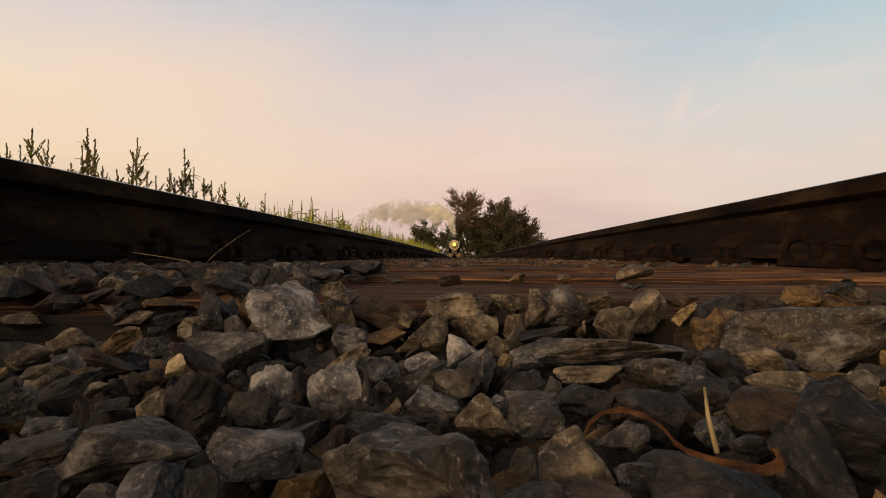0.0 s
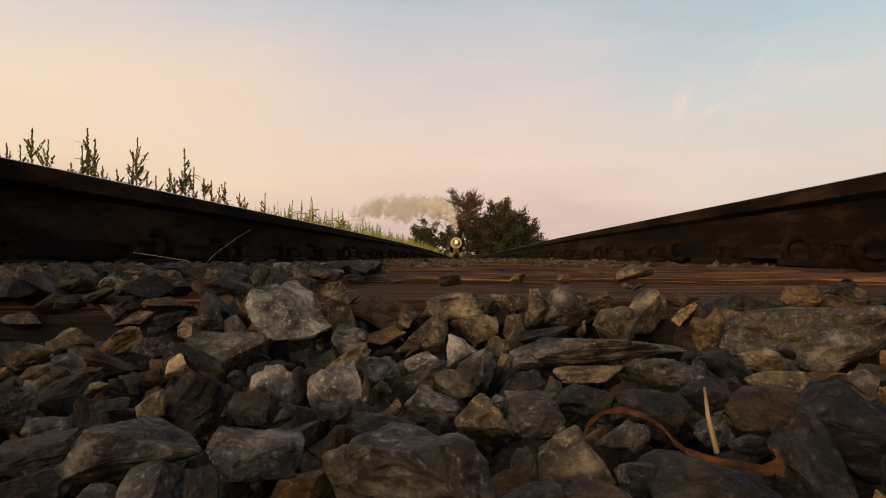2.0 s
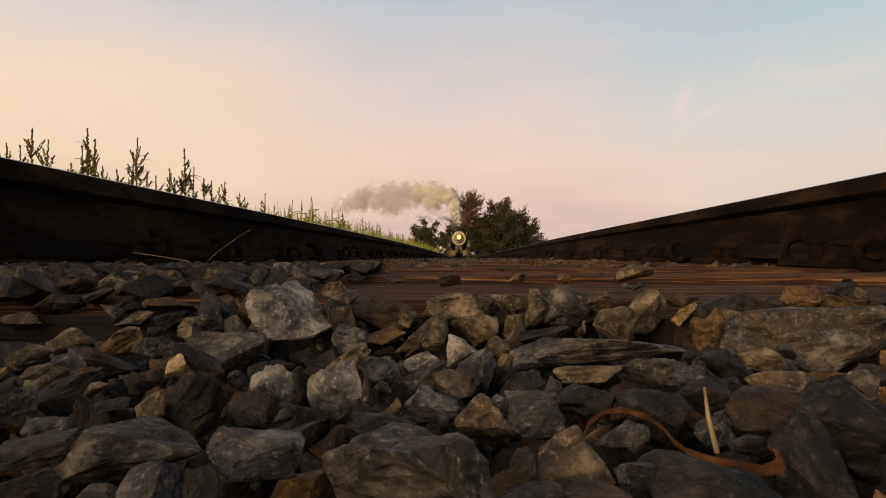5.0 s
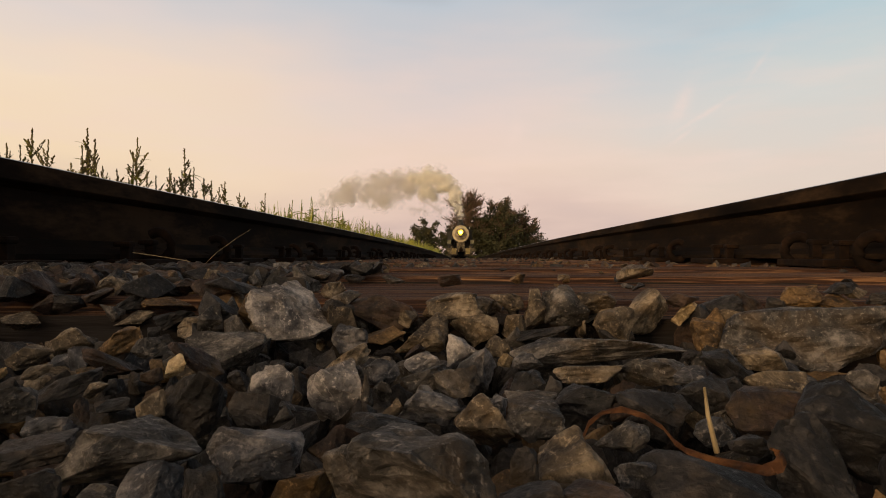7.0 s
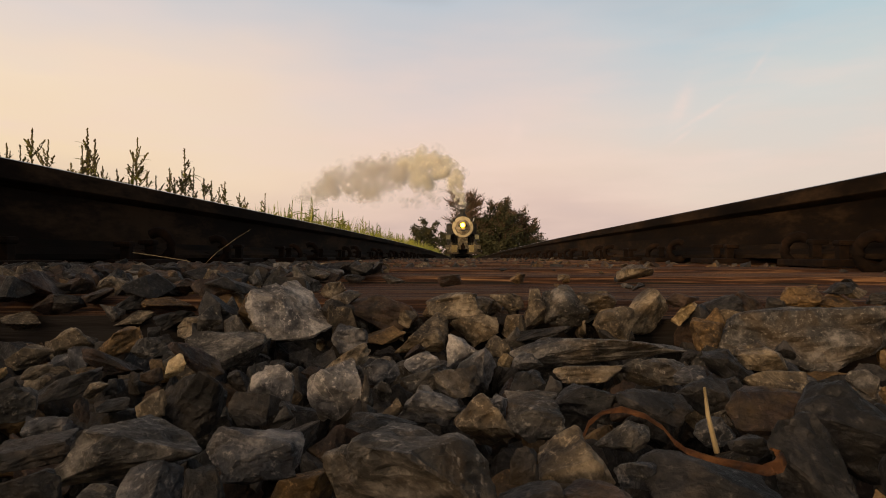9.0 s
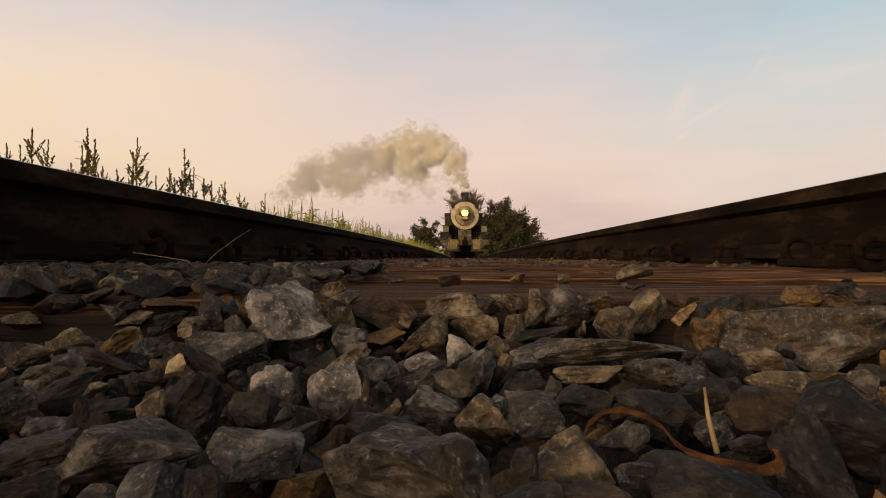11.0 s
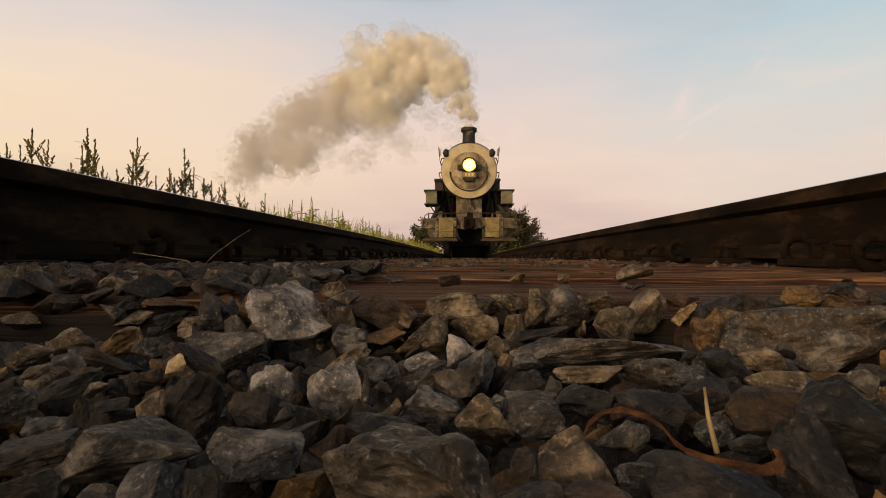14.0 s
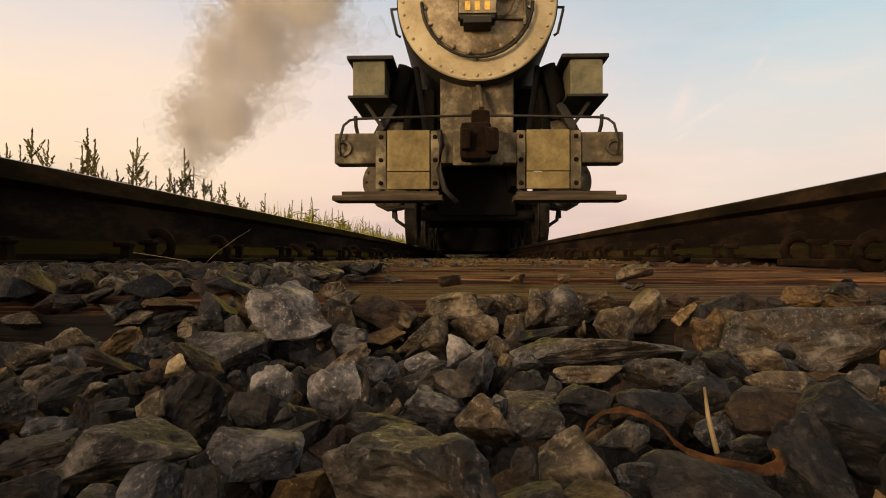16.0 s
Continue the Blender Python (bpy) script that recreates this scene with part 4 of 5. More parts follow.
def build_weeds():
    rng = random.Random(3)
    kinds = [weed_meshes(k, 1.0, 8 + k % 5, 0.7 + 0.25 * (k % 4)) for k in range(8)]
    lush = [weed_meshes(20 + k, 1.0, 3 + k % 3, 3.6, True) for k in range(8)]
    # lone stalks over the near rail: place across, along, and top height
    tops = ((-3.29, 4.60, 0.80), (-3.12, 4.60, 0.90), (-3.23, 4.70, 0.80), (-3.07, 4.70, 0.84), (-2.89, 4.70, 0.67), (-2.83, 4.80, 0.94), (-2.76, 4.75, 0.85), (-2.90, 4.90, 0.83), (-2.70, 4.80, 0.66),
            (-2.68, 5.00, 0.66), (-2.61, 5.00, 0.76), (-2.61, 5.10, 0.92), (-2.64, 5.20, 0.77), (-2.51, 5.10, 0.66), (-2.49, 5.20, 0.63), (-2.48, 5.40, 0.72), (-2.43, 5.40, 0.64), (-2.43, 5.50, 0.72),
            (-2.41, 5.60, 0.91), (-2.41, 5.70, 0.77), (-2.27, 5.60, 0.66), (-2.29, 5.80, 0.66), (-2.30, 6.00, 0.62), (-2.28, 6.10, 0.69), (-2.23, 6.40, 0.61), (-2.21, 6.50, 0.58), (-2.14, 6.80, 0.64))
    for k, (x, y, top) in enumerate(tops):
        weed(kinds[k % 8], x, y, -0.5, rng.uniform(0, 360), top + 0.52, "slender dark seeding weed stalk beside the rail", "weed stalks by the rail")
    for k in range(260):
        y = 11.4 + 46 * (k / 260) ** 1.25
        x = track_x(y) - rng.uniform(2.85, 4.4) - (0.1 if y > 20 else 0)
        tall = rng.uniform(1.28, 1.62) + 0.013 * (y - 12) + (0.2 if rng.random() < 0.16 else 0)
        weed(lush[rng.randrange(8)], x, y, track_z(y) - 0.52, rng.uniform(0, 360), tall, "yellow-green tall weed in the trackside verge", "weeds of the verge")
    # dense verge growth under the tall weeds
    bm = bmesh.new()
    for k in range(26000):
        y = 10.8 + 62 * rng.random() ** 1.8
        x = track_x(y) - rng.uniform(2.5, 5.2)
        h = 0.95 + 0.62 * rng.random() ** 1.4 + 0.012 * (y - 12)
        a = rng.uniform(0, math.tau)
        leaf(bm, (x, y, track_z(y) - 0.5), (math.cos(a) * 0.35, math.sin(a) * 0.35, 1.0), h, rng.uniform(0.008, 0.018) * (1 + y / 40), rng.uniform(0.0, 0.25), 2)
    tagged(part("verge_grass", bm, M_LEAF), "yellow-green verge grass and weeds beside the track", "grass", kind="stuff")


build_weeds()


# ---------------------------------------------------------------- trees far down the line
def tree(name, label, x, y, z, height, spread, seed, leaves, bare=0.0, low=0.12, leaf_size=0.34, limbs=24):
    """Tapered trunk, forking limbs, twigs, and a crown of small leaf clumps set along the limbs."""
    rng = random.Random(seed)
    root = group_of(name, label, "tree", pose(x, y, z))
    wood, twigs, crown = bmesh.new(), bmesh.new(), bmesh.new()
    tips = []
    trunk = [Vector((rng.uniform(-0.3, 0.3) * u, rng.uniform(-0.3, 0.3) * u, height * 0.62 * u)) for u in (0, 0.25, 0.5, 0.75, 1)]
    add_tube(wood, trunk, height * 0.022, 8, height * 0.008)
    for k in range(limbs):
        u = low + (1 - low) * (k + rng.random()) / limbs
        j = min(3, int(u * 4))
        p0 = trunk[j].lerp(trunk[j + 1], u * 4 - j)
        a = k * 2.4 + rng.uniform(-0.4, 0.4)
        out = spread * rng.uniform(0.55, 1.0) * (1.0 - 0.55 * max(0, u - 0.45))
        up = height * rng.uniform(0.10, 0.26) * (0.55 + u * 0.75)
        p2 = p0 + Vector((math.cos(a) * out, math.sin(a) * out, up))
        p2.z = min(p2.z, height * rng.uniform(0.9, 1.0))
        p1 = p0.lerp(p2, 0.5) + Vector((0, 0, up * 0.12))
        add_tube(wood, [p0, p1, p2], height * 0.006, 5, height * 0.0015)
        for i in range(9):
            w = rng.uniform(0.3, 1.0)
            q = p0.lerp(p2, w)
            d = Vector((rng.gauss(0, 0.8) + math.cos(a) * 0.5, rng.gauss(0, 0.8) + math.sin(a) * 0.5, rng.uniform(0.1, 1.4))).normalized()
            e = q + d * height * rng.uniform(0.06, 0.15)
            add_tube(wood if i < 3 else twigs, [q, e], height * 0.0022, 4, height * 0.0008)
            tips.append((q, e))
            if bare and e.z > height * 0.42:
                for j2 in range(24):
                    d2 = (d + Vector((rng.gauss(0, 0.5), rng.gauss(0, 0.5), rng.uniform(0.1, 0.8)))).normalized()
                    b = q.lerp(e, rng.uniform(0.4, 1))
                    add_tube(twigs, [b, b + d2 * height * rng.uniform(0.04, 0.10)], height * 0.0016, 3, height * 0.0008)
    verts, faces = [], []
    for k in range(leaves):
        q, e = rng.choice(tips)
        c = q.lerp(e, rng.uniform(0.2, 1.1)) + Vector((rng.gauss(0, 1), rng.gauss(0, 1), rng.gauss(0, 0.8))) * height * 0.030
        if bare and c.z > height * 0.48 and rng.random() < bare:
            continue
        s = leaf_size * rng.uniform(0.5, 1.2)
        u = Vector((rng.gauss(0, 1), rng.gauss(0, 1), rng.gauss(0, 1))).normalized()
        v = u.orthogonal().normalized() * s * 0.6
        n = len(verts)
        verts += [c - u * s, c + v, c + u * s, c - v]
        faces.append((n, n + 1, n + 2, n + 3))
    part("trunk", wood, M_BARK, root)
    part("twig", twigs, M_TWIG, root)
    me = bpy.data.meshes.new("crown")
    me.from_pydata(verts, [], faces)
    me.materials.append(M_CROWN)
    ob = new("crown", me)
    ob.parent = root
    crown.free()


def undergrowth():
    """Dark scrub round the feet of the far trees."""
    rng = random.Random(64)
    verts, faces = [], []
    for k in range(9000):
        u = rng.random()
        x, y = -16.0 + 36.0 * u, 164 + rng.uniform(0, 12)
        top = 2.6 + 1.4 * noise.noise((x * 0.35, 2.0, 0)) + 1.0 * noise.noise((x * 1.1, 5.0, 0))
        c = Vector((x, y, -2.3 + rng.random() * max(0.6, top)))
        s = 0.34 * rng.uniform(0.5, 1.2)
        a = Vector((rng.gauss(0, 1), rng.gauss(0, 1), rng.gauss(0, 1))).normalized()
        b = a.orthogonal().normalized() * s * 0.6
        n = len(verts)
        verts += [c - a * s, c + b, c + a * s, c - b]
        faces.append((n, n + 1, n + 2, n + 3))
    me = bpy.data.meshes.new("undergrowth")
    me.from_pydata(verts, [], faces)
    me.materials.append(M_CROWN)
    tagged(new("undergrowth", me), "dark leafy scrub at the foot of the trees", "undergrowth", kind="stuff")


undergrowth()


def px(u, d):
    return (u - 830) / 1180 * d


TREE_Y, TREE_Z = 172.0, -2.2
for _u, _h, _sp, _n, _b, _lim, _lab in ((828, 20.2, 5.2, 6000, 0.86, 40, "half-bare autumn tree with fine reddish upper twigs"), (856, 13.5, 4.4, 7000, 0.0, 24, "dense dark-leaved tree in front of the bare tree"),
                                        (882, 16.2, 5.0, 9000, 0.1, 26, "dense dark-leaved tree at the line's bend"), (908, 17.0, 4.6, 7200, 0.5, 28, "tall dark tree thinning at the top"),
                                        (937, 12.8, 3.6, 4200, 0.35, 24, "rounded dark-leaved tree at the end of the group"), (800, 10.0, 3.6, 3200, 0.0, 20, "low leafy tree close by the track"), (752, 11.8, 5.0, 4200, 0.0, 24, "small open-crowned dark tree beyond the track")):
    tree("tree", _lab, px(_u, TREE_Y), TREE_Y + (_u % 7) - 3, TREE_Z, _h, _sp, int(_u), _n, _b, limbs=_lim)


# ---------------------------------------------------------------- ballast stones
def rock_mesh(seed, mat, fine):
    """A broken stone: hull of scattered points, thin chipped edges, rough fractured faces; one unit wide."""
    rng = random.Random(seed)
    bm = bmesh.new()
    for k in range(12 if fine else 10):
        v = Vector((rng.gauss(0, 1), rng.gauss(0, 1), rng.gauss(0, 1))).normalized()
        v = Vector([max(-0.80, min(0.80, c)) for c in v * rng.uniform(0.85, 1.2)])
        bm.verts.new(v)
    bmesh.ops.convex_hull(bm, input=bm.verts[:])
    bmesh.ops.delete(bm, geom=[v for v in bm.verts if not v.link_faces], context="VERTS")
    bmesh.ops.dissolve_limit(bm, angle_limit=radians(20), verts=bm.verts[:], edges=bm.edges[:])
    if fine:
        bmesh.ops.bevel(bm, geom=bm.edges[:], offset=0.035, segments=1, affect="EDGES")
        for longest, cuts in ((0.34, 2), (0.19, 1), (0.12, 1))[:fine]:
            bmesh.ops.triangulate(bm, faces=bm.faces[:])
            bmesh.ops.subdivide_edges(bm, edges=[e for e in bm.edges if e.calc_length() > longest], cuts=cuts, use_grid_fill=True)
        bmesh.ops.triangulate(bm, faces=bm.faces[:])
        o = Vector((seed * 3.7, seed * 1.3, 0))
        bm.normal_update()
        tilt = Vector((rng.gauss(0, 1), rng.gauss(0, 1), rng.gauss(0, 1))).normalized()
        for v in bm.verts:
            c = v.co.copy()
            step = (c.dot(tilt) * 2.0 + 1.6 * noise.noise(c * 1.8 + o)) % 1.0      # broken layers
            chip = max(0.0, noise.noise(c * 3.2 - o) - 0.18)                        # spalled hollows
            v.co += v.normal * (0.09 * noise.noise(c * 1.9 + o) + 0.006 * (step - 0.5) - 0.20 * chip + 0.025 * noise.noise(c * 7 + o) + 0.018 * noise.noise(c * 17 + o))
    for i in range(3):
        xs = [v.co[i] for v in bm.verts]
        lo, hi = min(xs), max(xs)
        for v in bm.verts:
            v.co[i] = (v.co[i] - (lo + hi) / 2) / (hi - lo)
    bmesh.ops.triangulate(bm, faces=bm.faces[:])
    return to_mesh("stone", bm, mat)


SHAPES = [rock_mesh(100 + k, STONE["G"], 3) for k in range(30)]
KINDS = {}
TAKEN = []
STONE_LABEL = {"G": "rough broken grey ballast stone", "D": "dark slate-grey broken ballast stone", "P": "pale grey ballast stone with white facets", "B": "blue-grey veined ballast stone", "T": "tan-grey rough broken ballast stone",
               "O": "ochre-stained rough ballast stone", "Y": "small pale yellow ballast stone", "R": "rust-brown broken ballast stone"}


def pick(x, y, z, rx, ry, rz, w, d, h, m, k):
    """One of the large stones that can be told apart."""
    if (m, k) not in KINDS:
        KINDS[m, k] = SHAPES[k].copy()
        KINDS[m, k].materials[0] = STONE[m]
    ob = new("ballast_stone", KINDS[m, k])
    turn = pose(x, y, z, rx, ry, rz)
    ob.matrix_basis = turn @ Matrix.Diagonal((w, d, h, 1))
    tagged(ob, STONE_LABEL[m], "stone", "ballast stones")
    TAKEN.append((x, y, z, *(math.sqrt(sum((turn[i][j] * q) ** 2 for j, q in enumerate((w, d, h)))) for i in range(3))))


pick(-0.240, 0.323, -0.0128, 90, -12, -146, 0.0175, 0.0103, 0.0134, "T", 12)
pick(-0.269, 0.352, -0.0013, 90, 82, 35, 0.0095, 0.0166, 0.0126, "D", 26)
pick(-0.252, 0.360, -0.0001, -90, -106, 33, 0.0058, 0.0269, 0.0181, "D", 20)
pick(-0.243, 0.378, 0.0025, 0, -78, -149, 0.0090, 0.0121, 0.0159, "R", 13)
pick(-0.236, 0.338, -0.0056, 0, -160, 33, 0.0137, 0.0115, 0.0122, "R", 5)
pick(-0.226, 0.341, -0.0055, 0, -94, -149, 0.0103, 0.0128, 0.0164, "D", 23)
pick(-0.218, 0.352, -0.0024, -90, 24, -150, 0.0187, 0.0067, 0.0132, "R", 11)
pick(-0.199, 0.332, -0.0092, 118, 0, 119, 0.0104, 0.0078, 0.0136, "G", 24)
pick(-0.195, 0.345, -0.0053, 0, 148, 27, 0.0199, 0.0143, 0.0079, "D", 22)
pick(-0.174, 0.343, -0.0057, 82, 0, -65, 0.0190, 0.0074, 0.0277, "O", 18)
pick(-0.195, 0.370, 0.0005, 0, -82, 26, 0.0108, 0.0219, 0.0309, "D", 9)
pick(-0.179, 0.375, 0.0017, 16, -180, -67, 0.0141, 0.0185, 0.0104, "R", 16)
pick(-0.146, 0.346, -0.0055, 0, -4, -160, 0.0254, 0.0191, 0.0132, "O", 20)
pick(-0.186, 0.330, -0.0119, 0, 106, -153, 0.0062, 0.0144, 0.0207, "T", 29)
pick(-0.139, 0.316, -0.0139, -90, 4, -159, 0.0362, 0.0105, 0.0251, "T", 22)
pick(-0.164, 0.328, -0.0116, 90, 74, 24, 0.0082, 0.0197, 0.0143, "D", 15)
pick(-0.107, 0.243, -0.0144, 90, 82, 20, 0.0146, 0.0291, 0.0217, "G", 27)
pick(-0.156, 0.259, -0.0144, 0, -16, 28, 0.0180, 0.0137, 0.0102, "O", 6)
pick(-0.136, 0.242, -0.0138, 0, 156, 26, 0.0120, 0.0094, 0.0079, "G", 13)
pick(-0.174, 0.258, -0.0141, 0, 70, 31, 0.0112, 0.0118, 0.0145, "T", 0)
pick(-0.168, 0.223, -0.0146, 0, -94, 34, 0.0079, 0.0112, 0.0149, "T", 14)
pick(-0.134, 0.213, -0.0153, 180, 24, 29, 0.0203, 0.0141, 0.0061, "R", 3)
pick(-0.108, 0.202, -0.0144, 0, 16, 24, 0.0052, 0.0054, 0.0087, "Y", 19)
pick(-0.153, 0.188, -0.0142, 94, 0, 126, 0.0031, 0.0040, 0.0034, "Y", 5)
pick(-0.145, 0.192, -0.0142, 90, 32, -146, 0.0090, 0.0040, 0.0066, "T", 23)
pick(-0.126, 0.176, -0.0150, -90, 24, -148, 0.0191, 0.0056, 0.0132, "D", 12)
pick(-0.113, 0.167, -0.0144, 180, -8, 30, 0.0064, 0.0050, 0.0040, "T", 9)
pick(-0.082, 0.154, -0.0145, 152, 0, -68, 0.0130, 0.0144, 0.0161, "D", 28)
pick(-0.090, 0.149, -0.0142, -90, 94, 26, 0.0080, 0.0066, 0.0061, "T", 29)
pick(-0.106, 0.212, -0.0142, 0, 122, 23, 0.0079, 0.0145, 0.0202, "R", 5)
pick(-0.107, 0.185, -0.0147, 180, -20, 26, 0.0064, 0.0052, 0.0050, "R", 23)
pick(-0.103, 0.144, -0.0143, -94, 0, 121, 0.0035, 0.0058, 0.0033, "R", 25)
pick(-0.098, 0.148, -0.0144, 180, -12, 28, 0.0072, 0.0053, 0.0034, "D", 22)
pick(-0.110, 0.171, -0.0145, 90, 102, 28, 0.0047, 0.0053, 0.0045, "D", 11)
pick(-0.101, 0.130, -0.0141, -12, -180, -57, 0.0080, 0.0106, 0.0055, "B", 10)
pick(-0.124, 0.151, -0.0145, -90, 0, -55, 0.0091, 0.0095, 0.0109, "G", 17)
pick(-0.080, 0.119, -0.0154, 0, -180, -63, 0.0183, 0.0253, 0.0106, "G", 18)
pick(-0.066, 0.098, -0.0158, 74, 0, 116, 0.0092, 0.0076, 0.0118, "B", 0)
pick(-0.083, 0.096, -0.0146, 0, 0, -56, 0.0074, 0.0093, 0.0064, "D", 2)
pick(-0.095, 0.115, -0.0147, 0, 98, -146, 0.0044, 0.0108, 0.0156, "D", 1)
pick(-0.057, 0.097, -0.0145, -4, -180, -68, 0.0053, 0.0060, 0.0061, "D", 21)
pick(-0.055, 0.115, -0.0152, -90, 4, 18, 0.0167, 0.0104, 0.0130, "B", 4)
pick(-0.028, 0.109, -0.0161, 0, 0, -175, 0.0293, 0.0220, 0.0154, "G", 10)
pick(-0.067, 0.151, -0.0142, 90, 32, 18, 0.0103, 0.0085, 0.0085, "D", 0)
pick(-0.058, 0.142, -0.0146, 58, 0, 106, 0.0038, 0.0039, 0.0046, "D", 12)
pick(-0.080, 0.179, -0.0144, 180, -16, 19, 0.0054, 0.0051, 0.0069, "D", 16)
pick(-0.049, 0.125, -0.0147, 20, 0, -76, 0.0060, 0.0079, 0.0047, "D", 12)
pick(-0.070, 0.178, -0.0141, 90, 28, 16, 0.0123, 0.0099, 0.0101, "P", 4)
pick(-0.052, 0.170, -0.0147, -110, 0, 101, 0.0123, 0.0144, 0.0141, "P", 4)
pick(-0.058, 0.220, -0.0148, 58, 0, 100, 0.0117, 0.0061, 0.0164, "T", 28)
pick(-0.067, 0.273, -0.0131, 0, 62, 10, 0.0120, 0.0121, 0.0146, "B", 6)
pick(-0.069, 0.314, -0.0099, -90, -148, 9, 0.0155, 0.0088, 0.0118, "G", 15)
pick(-0.059, 0.319, -0.0073, 90, -172, 7, 0.0366, 0.0169, 0.0269, "R", 12)
pick(-0.054, 0.284, -0.0153, 20, 0, -83, 0.0136, 0.0191, 0.0072, "O", 3)
pick(-0.037, 0.292, -0.0176, 58, 0, 94, 0.0207, 0.0149, 0.0273, "T", 24)
pick(-0.032, 0.211, -0.0143, -168, 0, -86, 0.0096, 0.0124, 0.0076, "P", 13)
pick(-0.044, 0.196, -0.0147, -90, -32, 8, 0.0112, 0.0087, 0.0091, "B", 9)
pick(-0.044, 0.168, -0.0144, -8, -180, -81, 0.0044, 0.0031, 0.0099, "G", 24)
pick(-0.030, 0.189, -0.0146, 4, -90, 0, 0.0075, 0.0107, 0.0143, "G", 26)
pick(-0.027, 0.152, -0.0148, 82, 0, -87, 0.0109, 0.0080, 0.0143, "B", 23)
pick(-0.035, 0.149, -0.0142, 12, 0, 97, 0.0042, 0.0048, 0.0050, "T", 26)
pick(-0.036, 0.137, -0.0147, -172, 0, 97, 0.0102, 0.0151, 0.0035, "D", 13)
pick(-0.097, 0.291, -0.0039, -90, 70, 15, 0.0281, 0.0341, 0.0282, "P", 17)
pick(-0.077, 0.314, -0.0010, 180, -16, 11, 0.0185, 0.0132, 0.0071, "G", 29)
pick(-0.094, 0.369, 0.0007, 0, -122, 12, 0.0097, 0.0113, 0.0143, "T", 16)
pick(-0.020, 0.320, -0.0044, 0, -82, -180, 0.0143, 0.0260, 0.0362, "T", 21)
pick(-0.000, 0.317, -0.0016, -74, 0, 87, 0.0128, 0.0086, 0.0172, "T", 9)
pick(-0.015, 0.311, -0.0149, 8, 0, -91, 0.0179, 0.0226, 0.0155, "T", 0)
pick(-0.022, 0.239, -0.0157, 32, 0, 91, 0.0111, 0.0133, 0.0114, "P", 12)
pick(-0.015, 0.204, -0.0136, -90, -156, -1, 0.0113, 0.0118, 0.0099, "B", 15)
pick(-0.021, 0.183, -0.0146, 180, 0, 1, 0.0126, 0.0098, 0.0080, "G", 10)
pick(-0.007, 0.252, -0.0150, -148, 0, 87, 0.0080, 0.0092, 0.0091, "T", 25)
pick(-0.006, 0.218, -0.0145, -90, 24, -3, 0.0047, 0.0054, 0.0043, "Y", 5)
pick(0.001, 0.217, -0.0144, 85, -90, 0, 0.0059, 0.0101, 0.0077, "B", 18)
pick(0.013, 0.318, -0.0063, 0, 4, 174, 0.0148, 0.0145, 0.0212, "T", 28)
pick(0.028, 0.320, -0.0058, 106, 0, -98, 0.0194, 0.0227, 0.0221, "G", 27)
pick(0.029, 0.246, -0.0149, 94, 0, -101, 0.0415, 0.0133, 0.0616, "G", 0)
pick(0.013, 0.294, -0.0144, 0, -74, 174, 0.0053, 0.0184, 0.0275, "D", 8)
pick(0.017, 0.198, -0.0147, -90, -98, -10, 0.0053, 0.0206, 0.0141, "T", 3)
pick(0.041, 0.320, -0.0030, -90, 168, -10, 0.0222, 0.0128, 0.0169, "T", 3)
pick(0.048, 0.318, -0.0096, 0, 4, 168, 0.0149, 0.0118, 0.0101, "T", 20)
pick(0.065, 0.321, -0.0075, 0, 156, -15, 0.0241, 0.0198, 0.0195, "T", 19)
pick(0.038, 0.204, -0.0146, 86, 0, 75, 0.0155, 0.0092, 0.0213, "G", 25)
pick(-0.004, 0.141, -0.0147, 0, 0, 174, 0.0126, 0.0097, 0.0077, "G", 7)
pick(-0.015, 0.140, -0.0156, 0, 32, 179, 0.0101, 0.0091, 0.0114, "T", 25)
pick(-0.011, 0.152, -0.0140, 122, 0, 87, 0.0043, 0.0040, 0.0053, "B", 22)
pick(-0.000, 0.115, -0.0151, 90, -12, -9, 0.0123, 0.0098, 0.0101, "T", 11)
pick(0.011, 0.128, -0.0149, 110, 0, -103, 0.0083, 0.0058, 0.0110, "G", 9)
pick(0.010, 0.159, -0.0148, 0, -16, -10, 0.0145, 0.0113, 0.0092, "D", 14)
pick(0.024, 0.154, -0.0143, 0, 98, -15, 0.0067, 0.0126, 0.0176, "D", 5)
pick(0.009, 0.107, -0.0146, 0, -180, 76, 0.0063, 0.0082, 0.0051, "B", 28)
pick(0.019, 0.105, -0.0155, 109, 90, 0, 0.0084, 0.0225, 0.0160, "D", 29)
pick(-0.009, 0.097, -0.0153, -172, 0, -95, 0.0073, 0.0101, 0.0043, "D", 22)
pick(0.001, 0.096, -0.0149, 90, 0, -11, 0.0122, 0.0036, 0.0084, "R", 19)
pick(-0.009, 0.110, -0.0144, -94, 0, -95, 0.0046, 0.0076, 0.0044, "D", 17)
pick(-0.003, 0.161, -0.0144, -94, 0, -95, 0.0091, 0.0038, 0.0131, "G", 18)
pick(-0.002, 0.185, -0.0147, 0, 8, 175, 0.0097, 0.0073, 0.0054, "D", 20)
pick(0.004, 0.173, -0.0143, 160, 0, -97, 0.0042, 0.0045, 0.0057, "D", 15)
pick(0.084, 0.319, -0.0067, 24, 0, 72, 0.0088, 0.0083, 0.0146, "Y", 16)
pick(0.100, 0.322, -0.0056, -86, 0, -110, 0.0187, 0.0138, 0.0245, "D", 0)
pick(0.114, 0.321, -0.0040, -90, -74, -22, 0.0126, 0.0165, 0.0133, "R", 10)
pick(0.083, 0.291, -0.0148, -90, -16, 161, 0.0134, 0.0158, 0.0123, "O", 15)
